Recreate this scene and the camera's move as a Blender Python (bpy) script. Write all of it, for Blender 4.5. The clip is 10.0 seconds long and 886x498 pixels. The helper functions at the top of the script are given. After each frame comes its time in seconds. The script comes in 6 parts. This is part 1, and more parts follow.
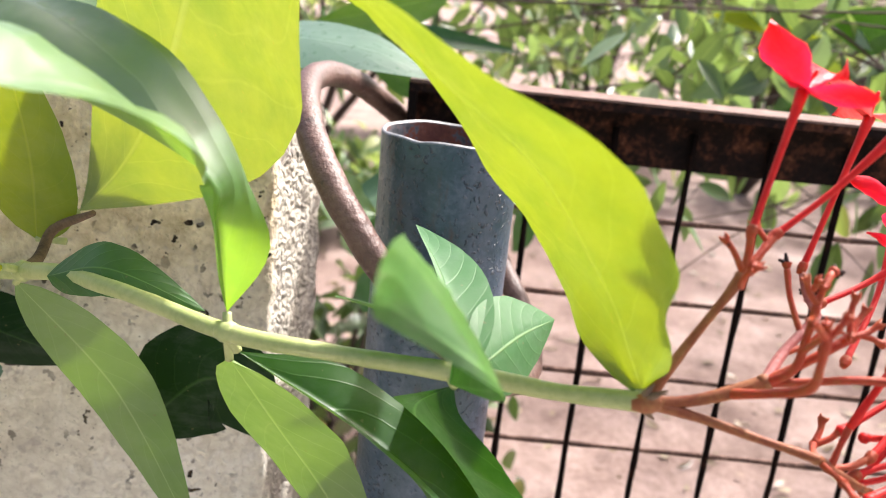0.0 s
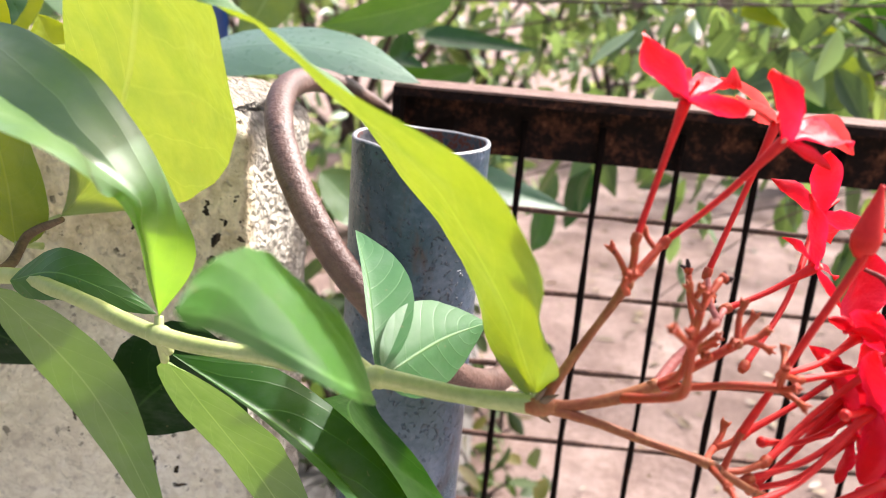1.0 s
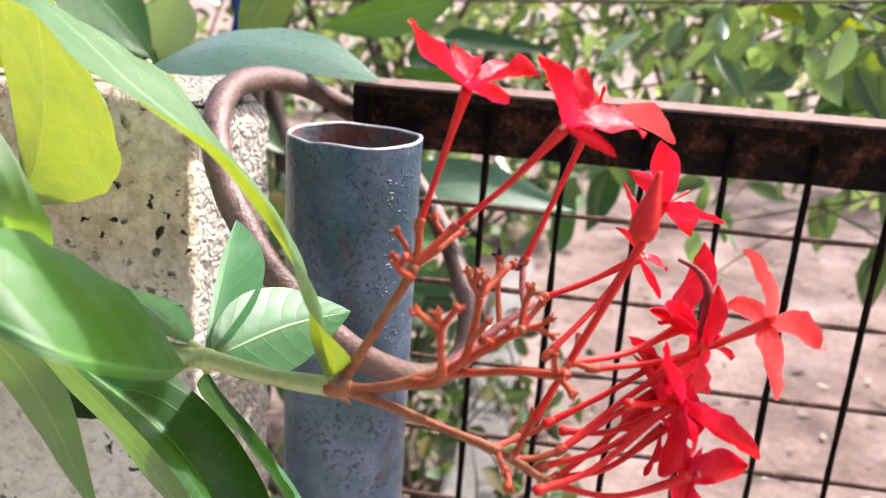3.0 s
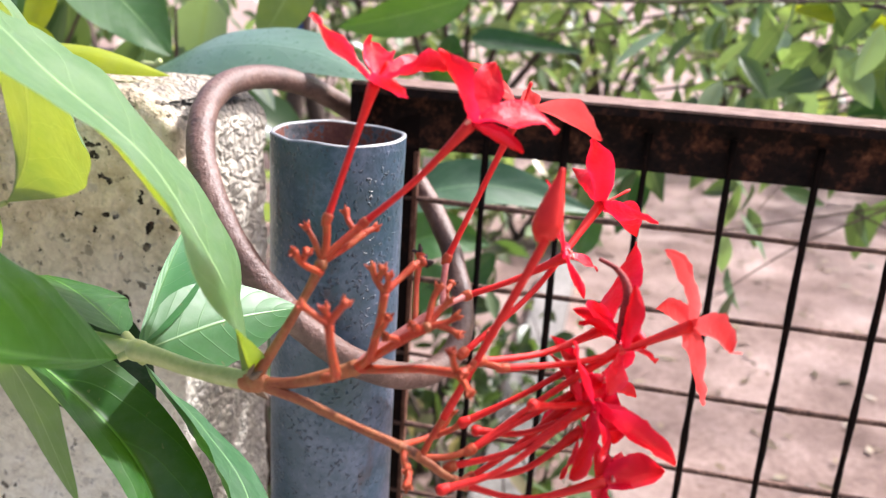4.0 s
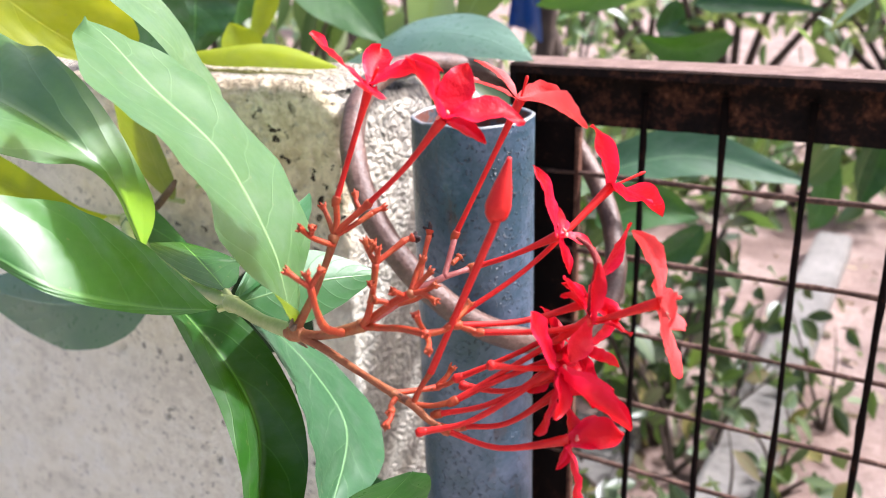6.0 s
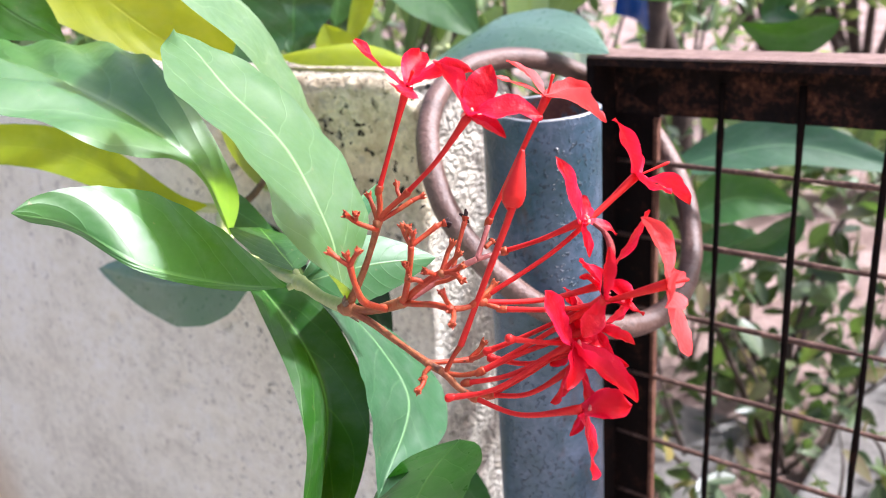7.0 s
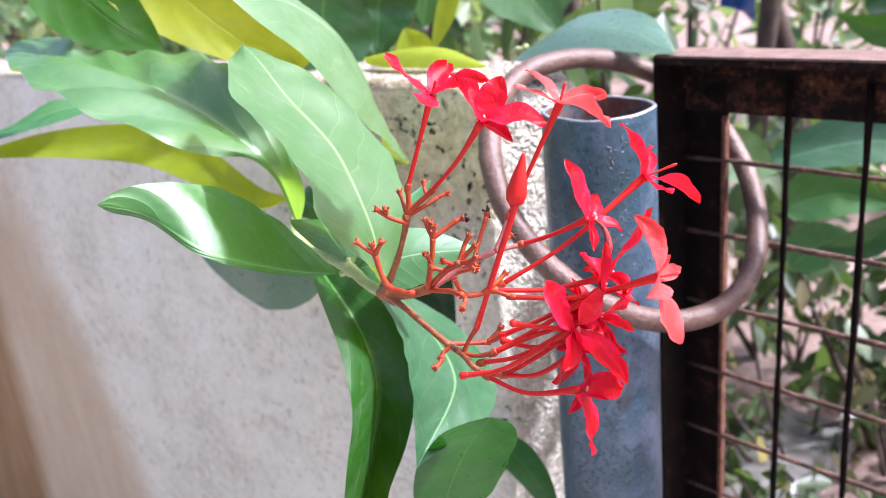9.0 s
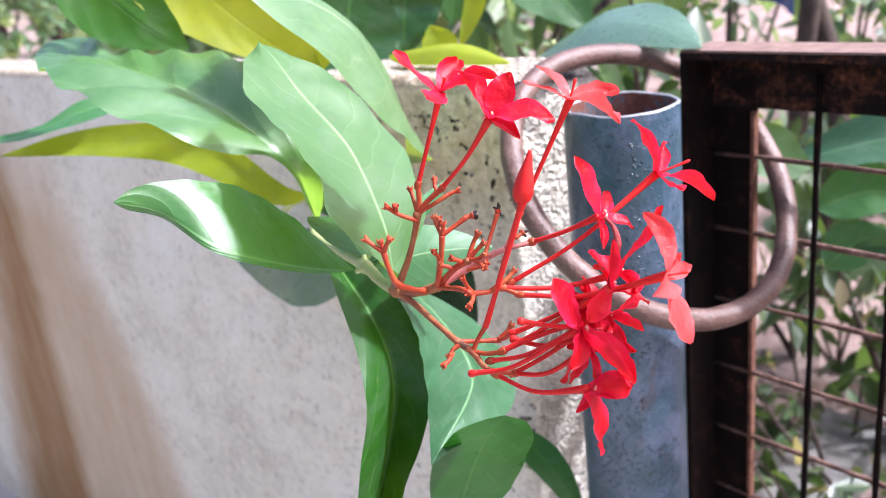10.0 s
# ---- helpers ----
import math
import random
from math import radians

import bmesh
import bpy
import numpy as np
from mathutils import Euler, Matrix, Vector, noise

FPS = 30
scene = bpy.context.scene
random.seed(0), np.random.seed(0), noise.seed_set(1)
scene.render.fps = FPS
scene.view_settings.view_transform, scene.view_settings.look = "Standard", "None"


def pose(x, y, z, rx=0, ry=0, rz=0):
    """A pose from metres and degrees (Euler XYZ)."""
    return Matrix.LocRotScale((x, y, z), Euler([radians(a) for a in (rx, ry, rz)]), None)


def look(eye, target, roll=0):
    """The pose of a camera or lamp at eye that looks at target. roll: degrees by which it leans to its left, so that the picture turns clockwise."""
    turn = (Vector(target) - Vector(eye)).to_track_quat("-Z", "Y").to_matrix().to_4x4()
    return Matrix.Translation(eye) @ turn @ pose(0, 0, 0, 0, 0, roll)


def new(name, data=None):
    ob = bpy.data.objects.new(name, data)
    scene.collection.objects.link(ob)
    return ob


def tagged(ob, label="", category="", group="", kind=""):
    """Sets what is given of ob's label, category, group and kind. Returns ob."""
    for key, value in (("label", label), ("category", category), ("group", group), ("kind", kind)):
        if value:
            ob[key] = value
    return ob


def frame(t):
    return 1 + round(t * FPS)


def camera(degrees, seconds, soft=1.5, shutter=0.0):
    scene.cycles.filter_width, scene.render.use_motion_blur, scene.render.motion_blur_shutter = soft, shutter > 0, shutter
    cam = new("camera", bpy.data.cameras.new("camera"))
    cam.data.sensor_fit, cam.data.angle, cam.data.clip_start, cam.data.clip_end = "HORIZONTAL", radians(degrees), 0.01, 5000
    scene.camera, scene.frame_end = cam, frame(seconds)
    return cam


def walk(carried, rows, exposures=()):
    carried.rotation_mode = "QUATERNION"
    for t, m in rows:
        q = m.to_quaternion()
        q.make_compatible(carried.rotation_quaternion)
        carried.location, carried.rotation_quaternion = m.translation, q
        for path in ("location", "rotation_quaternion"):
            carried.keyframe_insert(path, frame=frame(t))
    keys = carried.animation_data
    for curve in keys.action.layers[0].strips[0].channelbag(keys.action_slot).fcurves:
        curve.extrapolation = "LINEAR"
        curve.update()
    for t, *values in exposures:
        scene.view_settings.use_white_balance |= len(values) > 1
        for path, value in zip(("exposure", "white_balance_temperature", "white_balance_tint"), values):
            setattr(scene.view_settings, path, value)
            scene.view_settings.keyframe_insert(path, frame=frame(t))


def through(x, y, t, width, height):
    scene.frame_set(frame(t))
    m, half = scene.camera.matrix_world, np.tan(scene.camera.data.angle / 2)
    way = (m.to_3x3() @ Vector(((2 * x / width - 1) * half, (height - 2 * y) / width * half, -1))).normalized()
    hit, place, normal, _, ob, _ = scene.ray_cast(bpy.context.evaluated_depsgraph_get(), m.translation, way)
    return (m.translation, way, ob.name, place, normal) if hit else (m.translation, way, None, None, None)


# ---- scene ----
cam = camera(55.8, 10.0, soft=0.6)
cam.data.dof.use_dof, cam.data.dof.focus_distance, cam.data.dof.aperture_fstop = True, 0.285, 15.0
# seconds, eye, yaw, pitch, lean
PATH = [
    (0.0, 0.0443, 0.0805, 1.3181, -0.58, -17.15, 5.93),
    (0.5, 0.0621, 0.0781, 1.3214, 0.98, -17.51, 5.4),
    (1.0, 0.0798, 0.0763, 1.3258, 2.63, -17.64, 4.77),
    (1.5, 0.0964, 0.077, 1.3271, 3.82, -17.56, 4.53),
    (2.0, 0.1168, 0.0749, 1.3286, 5.46, -17.32, 4.33),
    (2.5, 0.1319, 0.0755, 1.3272, 6.61, -17.54, 4.12),
    (4.0, 0.1796, 0.0858, 1.3276, 11.31, -17.78, 3.6),
    (4.5, 0.1964, 0.0866, 1.3286, 14.76, -17.93, 3.3),
    (5.0, 0.2145, 0.0889, 1.3338, 19.56, -18.38, 1.53),
    (5.5, 0.2388, 0.0914, 1.3395, 24.92, -19.19, -0.16),
    (6.0, 0.2577, 0.0862, 1.3408, 30.99, -20.25, -1.87),
    (7.5, 0.3053, 0.0806, 1.3487, 42.27, -20.25, -4.99),
    (8.0, 0.3148, 0.0805, 1.3501, 44.54, -20.34, -5.31),
    (8.5, 0.3254, 0.0799, 1.3519, 46.42, -20.31, -5.86),
    (9.0, 0.3331, 0.0815, 1.353, 47.82, -20.19, -6.29),
    (9.5, 0.3364, 0.0863, 1.3545, 49.71, -20.1, -6.85),
    (10.0, 0.339, 0.0891, 1.3517, 50.57, -20.08, -7.12),
]


def aim(x, y, z, yaw, pitch, lean):
    a, p = radians(yaw), radians(pitch)
    return look((x, y, z), (x - math.sin(a) * math.cos(p), y + math.cos(a) * math.cos(p), z + math.sin(p)), lean)


# ---- light ----
SUN_ELEVATION, SUN_AZIMUTH = 51.0, 47.0   # azimuth clockwise from +y
world = bpy.data.worlds.new("sky")
scene.world = world
world.use_nodes = True
sky = world.node_tree.nodes.new("ShaderNodeTexSky")
sky.sky_type, sky.sun_disc = "NISHITA", False
sky.sun_elevation, sky.sun_rotation = radians(SUN_ELEVATION), radians(SUN_AZIMUTH)
sky.air_density, sky.dust_density, sky.ozone_density = 0.6, 7.0, 0.4
background = world.node_tree.nodes["Background"]
background.inputs["Strength"].default_value = 0.15
world.node_tree.links.new(sky.outputs["Color"], background.inputs["Color"])
sun_data = bpy.data.lights.new("sun", "SUN")
sun_data.energy, sun_data.angle, sun_data.color = 2.9, radians(3.0), (1.0, 0.985, 0.95)
sun = new("sun", sun_data)
se, sa = radians(SUN_ELEVATION), radians(SUN_AZIMUTH)
sun.matrix_world = look((4 * math.sin(sa) * math.cos(se), 4 * math.cos(sa) * math.cos(se), 1.2 + 4 * math.sin(se)), (0, 0, 1.2))

walk(cam, [(t, aim(x, y, z, yaw, pitch, lean)) for t, x, y, z, yaw, pitch, lean in PATH], [(0.0, 1.56, 6500, 15), (4.0, 1.47, 6150, 17), (6.2, 1.52, 5950, 17), (8.0, 1.58, 5700, 20), (10.0, 1.56, 5650, 20)])

GROUND = 0.40
rng = random.Random(7)


# ---- materials ----
def node_material(name):
    m = bpy.data.materials.new(name)
    m.use_nodes = True
    return m, m.node_tree.nodes, m.node_tree.links, m.node_tree.nodes["Principled BSDF"]


def ramp(nodes, links, value, stops):
    r = nodes.new("ShaderNodeValToRGB")
    while len(r.color_ramp.elements) < len(stops):
        r.color_ramp.elements.new(0.5)
    for e, (p, c) in zip(r.color_ramp.elements, stops):
        e.position, e.color = p, (*c, 1)
    links.new(value, r.inputs["Fac"])
    return r.outputs["Color"]


def noise_value(nodes, links, scale, detail=4.0, rough=0.6, coords=None, stretch=None):
    n = nodes.new("ShaderNodeTexNoise")
    n.inputs["Scale"].default_value, n.inputs["Detail"].default_value, n.inputs["Roughness"].default_value = scale, detail, rough
    if coords is None:
        coords = nodes.new("ShaderNodeTexCoord").outputs["Object"]
    if stretch:
        mp = nodes.new("ShaderNodeMapping")
        mp.inputs["Scale"].default_value = stretch
        links.new(coords, mp.inputs["Vector"])
        coords = mp.outputs["Vector"]
    links.new(coords, n.inputs["Vector"])
    return n.outputs["Fac"]


def mixed(nodes, links, fac, a, b, mode="MIX"):
    m = nodes.new("ShaderNodeMix")
    m.data_type, m.blend_type = "RGBA", mode
    for socket, v in ((m.inputs[0], fac), (m.inputs[6], a), (m.inputs[7], b)):
        if isinstance(v, (int, float)):
            socket.default_value = v
        elif isinstance(v, tuple):
            socket.default_value = (*v, 1)
        else:
            links.new(v, socket)
    return m.outputs[2]


def maths(nodes, links, op, a, b=0.0, c=0.0):
    m = nodes.new("ShaderNodeMath")
    m.operation = op
    for socket, v in zip(m.inputs, (a, b, c)):
        if isinstance(v, (int, float)):
            socket.default_value = v
        else:
            links.new(v, socket)
    return m.outputs[0]


def bumped(nodes, links, shader, height, strength, distance):
    b = nodes.new("ShaderNodeBump")
    b.inputs["Strength"].default_value, b.inputs["Distance"].default_value = strength, distance
    links.new(height, b.inputs["Height"])
    links.new(b.outputs["Normal"], shader.inputs["Normal"])


def surface(name, stops, scale, rough=0.8, metal=0.0, bump=0.3, depth=0.001, fine=8.0, spots=None, spec=0.5):
    """Mottled surface: colour stops over coarse noise, finer grain and relief; spots: (colour, scale, threshold)."""
    m, nodes, links, p = node_material(name)
    coarse = noise_value(nodes, links, scale, 5.0)
    grain = noise_value(nodes, links, scale * fine, 4.0)
    colour = ramp(nodes, links, maths(nodes, links, "MULTIPLY_ADD", grain, 0.35, maths(nodes, links, "MULTIPLY", coarse, 0.65)), stops)
    if spots:
        tone, size, level = spots
        s = noise_value(nodes, links, size, 6.0, 0.7)
        mask = ramp(nodes, links, s, [(level, (0, 0, 0)), (level + 0.05, (1, 1, 1))])
        colour = mixed(nodes, links, mask, colour, tone)
    links.new(colour, p.inputs["Base Color"])
    p.inputs["Roughness"].default_value, p.inputs["Metallic"].default_value = rough, metal
    p.inputs["Specular IOR Level"].default_value = spec
    bumped(nodes, links, p, grain, bump, depth)
    return m


def leaf_material(name, base, vein, through, gloss=0.38, share=0.35, veins=8.0, mottled=0.3, spec=0.65, young=0.0, wax=0.0, relief=0.22):
    """Waxy leaf: u runs along the midrib, v across; pale veins, and light that shines through."""
    m, nodes, links, p = node_material(name)
    uv = nodes.new("ShaderNodeSeparateXYZ")
    links.new(nodes.new("ShaderNodeTexCoord").outputs["UV"], uv.inputs[0])
    across = maths(nodes, links, "ABSOLUTE", maths(nodes, links, "MULTIPLY_ADD", uv.outputs[1], 2.0, -1.0))
    rib = ramp(nodes, links, across, [(0.0, (0.80, 0.80, 0.80)), (0.016, (0.60, 0.60, 0.60)), (0.042, (0, 0, 0))])
    wander = maths(nodes, links, "MULTIPLY", noise_value(nodes, links, 22.0, 2.0), 0.16)
    along = maths(nodes, links, "ADD", wander, maths(nodes, links, "MULTIPLY_ADD", maths(nodes, links, "POWER", across, 1.4), -0.24, uv.outputs[0]))
    wave = maths(nodes, links, "FRACT", maths(nodes, links, "MULTIPLY", along, veins))
    side = ramp(nodes, links, wave, [(0.0, (0.22, 0.22, 0.22)), (0.045, (0.0, 0.0, 0.0)), (0.955, (0, 0, 0)), (1.0, (0.22, 0.22, 0.22))])
    lines = mixed(nodes, links, 1.0, rib, side, "LIGHTEN")
    blotch = noise_value(nodes, links, 60.0, 5.0)
    random_tone = nodes.new("ShaderNodeObjectInfo").outputs["Random"]
    dark = tuple(c * 0.55 for c in base)
    tone = mixed(nodes, links, maths(nodes, links, "MULTIPLY", blotch, mottled * 2), base, dark)
    tone = mixed(nodes, links, maths(nodes, links, "MULTIPLY", random_tone, 0.3), tone, tuple(c * 1.25 for c in base))
    colour = mixed(nodes, links, maths(nodes, links, "MULTIPLY", lines, 0.75), tone, vein)
    dust = ramp(nodes, links, noise_value(nodes, links, 48.0, 5.0, 0.65, None, (1.0, 1.0, 2.0)), [(0.46, (0, 0, 0)), (0.74, (1, 1, 1))])
    colour = mixed(nodes, links, maths(nodes, links, "MULTIPLY", dust, 0.20), colour, tuple(0.55 * c + 0.16 for c in base))
    scar = ramp(nodes, links, noise_value(nodes, links, 330.0, 2.0, 0.5), [(0.255, (1, 1, 1)), (0.285, (0, 0, 0))])
    colour = mixed(nodes, links, maths(nodes, links, "MULTIPLY", scar, 0.5), colour, (0.16, 0.13, 0.06))
    links.new(colour, p.inputs["Base Color"])
    p.inputs["Roughness"].default_value = gloss
    pillow = maths(nodes, links, "SINE", maths(nodes, links, "MULTIPLY", wave, math.pi))
    height = maths(nodes, links, "MULTIPLY_ADD", blotch, 0.9, maths(nodes, links, "MULTIPLY_ADD", pillow, relief, maths(nodes, links, "MULTIPLY", lines, -1.0)))
    bumped(nodes, links, p, height, 0.30, 0.0009)
    p.inputs["Specular IOR Level"].default_value = spec
    p.inputs["Coat Weight"].default_value, p.inputs["Coat Roughness"].default_value, p.inputs["Coat IOR"].default_value = wax, 0.44, 1.75
    links.new(maths(nodes, links, "MULTIPLY_ADD", noise_value(nodes, links, 210.0, 3.0), 0.35, gloss - 0.16), p.inputs["Roughness"])
    t = nodes.new("ShaderNodeBsdfTranslucent")
    shine = mixed(nodes, links, maths(nodes, links, "MULTIPLY", ramp(nodes, links, blotch, [(0.40, (0, 0, 0)), (0.72, (1, 1, 1))]), 0.7), through, tuple(c * k for c, k in zip(through, (0.55, 0.70, 0.6))))
    links.new(mixed(nodes, links, maths(nodes, links, "MULTIPLY", lines, 0.55), shine, tuple(c * k for c, k in zip(through, (0.8, 0.72, 1.0)))), t.inputs["Color"])
    mix = nodes.new("ShaderNodeMixShader")
    mix.inputs[0].default_value = share
    # more light let through at the foot, standing in for sun behind it
    if young:
        foot = ramp(nodes, links, uv.outputs[0], [(0.0, (1, 1, 1)), (0.10, (1, 1, 1)), (0.19, (0, 0, 0))])
        links.new(maths(nodes, links, "MULTIPLY_ADD", foot, young, share), mix.inputs[0])
    links.new(p.outputs[0], mix.inputs[1])
    links.new(t.outputs[0], mix.inputs[2])
    links.new(mix.outputs[0], nodes["Material Output"].inputs["Surface"])
    return m


def foliage_material(name, tones, through, share=0.25):
    """Leaves of a crown, each of its own tone, with a paler midrib."""
    m, nodes, links, p = node_material(name)
    uv = nodes.new("ShaderNodeSeparateXYZ")
    links.new(nodes.new("ShaderNodeTexCoord").outputs["UV"], uv.inputs[0])
    across = maths(nodes, links, "ABSOLUTE", maths(nodes, links, "MULTIPLY_ADD", uv.outputs[1], 2.0, -1.0))
    rib = ramp(nodes, links, across, [(0.0, (0.6, 0.6, 0.6)), (0.06, (0.4, 0.4, 0.4)), (0.12, (0, 0, 0))])
    island = nodes.new("ShaderNodeNewGeometry").outputs["Random Per Island"]
    tone = ramp(nodes, links, island, tones)
    tone = mixed(nodes, links, rib, tone, (0.25, 0.33, 0.12))
    patch = noise_value(nodes, links, 25.0, 4.0)
    tone = mixed(nodes, links, maths(nodes, links, "MULTIPLY", patch, 0.5), tone, (0.02, 0.05, 0.012))
    links.new(tone, p.inputs["Base Color"])
    p.inputs["Roughness"].default_value = 0.34
    t = nodes.new("ShaderNodeBsdfTranslucent")
    links.new(mixed(nodes, links, ramp(nodes, links, island, [(0.0, (0.05, 0.05, 0.05)), (0.55, (0.35, 0.35, 0.35)), (1.0, (1, 1, 1))]), tuple(c * 0.30 for c in through), through), t.inputs["Color"])
    mix = nodes.new("ShaderNodeMixShader")
    mix.inputs[0].default_value = share
    links.new(p.outputs[0], mix.inputs[1])
    links.new(t.outputs[0], mix.inputs[2])
    links.new(mix.outputs[0], nodes["Material Output"].inputs["Surface"])
    return m


def petal_material(name, red, pink):
    m, nodes, links, p = node_material(name)
    uv = nodes.new("ShaderNodeSeparateXYZ")
    links.new(nodes.new("ShaderNodeTexCoord").outputs["UV"], uv.inputs[0])
    n = noise_value(nodes, links, 130.0, 3.0)
    across = maths(nodes, links, "ABSOLUTE", maths(nodes, links, "MULTIPLY_ADD", uv.outputs[1], 2.0, -1.0))
    fac = maths(nodes, links, "MULTIPLY", n, maths(nodes, links, "MULTIPLY_ADD", maths(nodes, links, "POWER", across, 3.0), 1.1, maths(nodes, links, "SUBTRACT", 1.0, uv.outputs[0])))
    colour = mixed(nodes, links, fac, red, pink)
    links.new(colour, p.inputs["Base Color"])
    p.inputs["Roughness"].default_value = 0.42
    p.inputs["Specular IOR Level"].default_value = 0.28
    bumped(nodes, links, p, noise_value(nodes, links, 260.0, 4.0), 0.55, 0.0016)
    t = nodes.new("ShaderNodeBsdfTranslucent")
    links.new(colour, t.inputs["Color"])
    mix = nodes.new("ShaderNodeMixShader")
    mix.inputs[0].default_value = 0.35
    links.new(p.outputs[0], mix.inputs[1])
    links.new(t.outputs[0], mix.inputs[2])
    links.new(mix.outputs[0], nodes["Material Output"].inputs["Surface"])
    return m


def wall_material():
    """Lime-washed coarse plaster, pitted, with black mould specks and brown slanting bands further along."""
    m, nodes, links, p = node_material("old_plaster")
    coords = nodes.new("ShaderNodeTexCoord").outputs["Object"]
    big = noise_value(nodes, links, 11.0, 5.0, 0.6, coords)
    mid = noise_value(nodes, links, 105.0, 4.0, 0.6, coords)
    fine = noise_value(nodes, links, 520.0, 4.0, 0.7, coords)
    xyz = nodes.new("ShaderNodeSeparateXYZ")
    links.new(coords, xyz.inputs[0])
    tone = ramp(nodes, links, maths(nodes, links, "MULTIPLY_ADD", mid, 0.4, maths(nodes, links, "MULTIPLY", big, 0.6)),
                [(0.32, (0.56, 0.52, 0.43)), (0.5, (0.77, 0.73, 0.61)), (0.66, (0.84, 0.815, 0.735))])
    # ochre plaster on the front near the end of the wall, yellow leaf light put into it; y tells the end face from the
    # front
    front = ramp(nodes, links, maths(nodes, links, "SUBTRACT", xyz.outputs[1], maths(nodes, links, "MULTIPLY", xyz.outputs[0], 0.1245)), [(0.4675, (1, 1, 1)), (0.477, (0.15, 0.15, 0.15))])
    reach = maths(nodes, links, "MULTIPLY_ADD", xyz.outputs[0], 6.5, maths(nodes, links, "MULTIPLY_ADD", big, 1.6, 0.95))
    reach = maths(nodes, links, "MINIMUM", maths(nodes, links, "MAXIMUM", reach, 0.0), 1.0)
    high = maths(nodes, links, "MINIMUM", maths(nodes, links, "MAXIMUM", maths(nodes, links, "MULTIPLY_ADD", maths(nodes, links, "MULTIPLY_ADD", big, 0.10, xyz.outputs[2]), 16.0, -19.0), 0.0), 1.0)
    near = maths(nodes, links, "MULTIPLY", reach, front)
    ochre = maths(nodes, links, "MULTIPLY", near, high)
    tone = mixed(nodes, links, maths(nodes, links, "MULTIPLY", ochre, 0.92), tone, ramp(nodes, links, mid, [(0.35, (0.53, 0.43, 0.25)), (0.6, (0.81, 0.70, 0.47))]))
    # the top is stained by dirt and lichen
    over = maths(nodes, links, "MINIMUM", maths(nodes, links, "MAXIMUM", maths(nodes, links, "MULTIPLY_ADD", xyz.outputs[2], 170.0, -213.8), 0.0), 1.0)
    tone = mixed(nodes, links, maths(nodes, links, "MULTIPLY", over, 0.85), tone, ramp(nodes, links, mid, [(0.35, (0.17, 0.135, 0.085)), (0.52, (0.37, 0.30, 0.195)), (0.66, (0.52, 0.45, 0.32))]))
    # open pits and black specks
    pits = ramp(nodes, links, noise_value(nodes, links, 165.0, 2.0, 0.5, coords), [(0.362, (1, 1, 1)), (0.385, (0, 0, 0))])
    some = ramp(nodes, links, noise_value(nodes, links, 34.0, 3.0, 0.6, coords), [(0.46, (0, 0, 0)), (0.58, (1, 1, 1))])
    tone = mixed(nodes, links, maths(nodes, links, "MULTIPLY", maths(nodes, links, "MULTIPLY", pits, maths(nodes, links, "MULTIPLY_ADD", near, 0.85, 0.15)), maths(nodes, links, "MULTIPLY_ADD", some, 0.85, 0.15)), tone, (0.016, 0.012, 0.009))
    specks = ramp(nodes, links, fine, [(0.31, (1, 1, 1)), (0.36, (0, 0, 0))])
    tone = mixed(nodes, links, maths(nodes, links, "MULTIPLY", specks, maths(nodes, links, "MULTIPLY_ADD", some, 0.6, 0.38)), tone, (0.09, 0.07, 0.05))
    # gaps between the pebbles of the broken end, their shade put into the colour
    cell = nodes.new("ShaderNodeTexVoronoi")
    cell.inputs["Scale"].default_value = 230.0
    warp = nodes.new("ShaderNodeTexNoise")
    warp.inputs["Scale"].default_value, warp.inputs["Detail"].default_value = 70.0, 3.0
    links.new(coords, warp.inputs["Vector"])
    bent = nodes.new("ShaderNodeVectorMath")
    bent.operation = "MULTIPLY_ADD"
    links.new(warp.outputs["Color"], bent.inputs[0])
    bent.inputs[1].default_value = (0.016, 0.016, 0.016)
    links.new(coords, bent.inputs[2])
    links.new(bent.outputs[0], cell.inputs["Vector"])
    gap = ramp(nodes, links, cell.outputs["Distance"], [(0.55, (0, 0, 0)), (0.80, (1, 1, 1))])
    rough_end = maths(nodes, links, "SUBTRACT", 1.0, front)
    tone = mixed(nodes, links, maths(nodes, links, "MULTIPLY", maths(nodes, links, "MULTIPLY", gap, rough_end), 0.30), tone, (0.20, 0.17, 0.13))
    weathered = ramp(nodes, links, noise_value(nodes, links, 75.0, 5.0, 0.7, coords), [(0.40, (0.25, 0.25, 0.25)), (0.62, (0.9, 0.9, 0.9))])
    tone = mixed(nodes, links, maths(nodes, links, "MULTIPLY", weathered, rough_end), tone, (0.36, 0.335, 0.295))
    # cavities of the near front darkened: shade of the relief painted in
    sponge = ramp(nodes, links, cell.outputs["Distance"], [(0.40, (0, 0, 0)), (0.75, (1, 1, 1))])
    tone = mixed(nodes, links, maths(nodes, links, "MULTIPLY", maths(nodes, links, "MULTIPLY", sponge, near), 0.20), tone, (0.26, 0.19, 0.11))
    blot = ramp(nodes, links, noise_value(nodes, links, 55.0, 3.0, 0.55, coords), [(0.60, (0, 0, 0)), (0.72, (1, 1, 1))])
    tone = mixed(nodes, links, maths(nodes, links, "MULTIPLY", blot, 0.22), tone, (0.34, 0.28, 0.22))
    spot = ramp(nodes, links, noise_value(nodes, links, 125.0, 2.0, 0.5, coords), [(0.635, (0, 0, 0)), (0.70, (1, 1, 1))])
    tone = mixed(nodes, links, maths(nodes, links, "MULTIPLY", spot, 0.45), tone, (0.36, 0.32, 0.28))
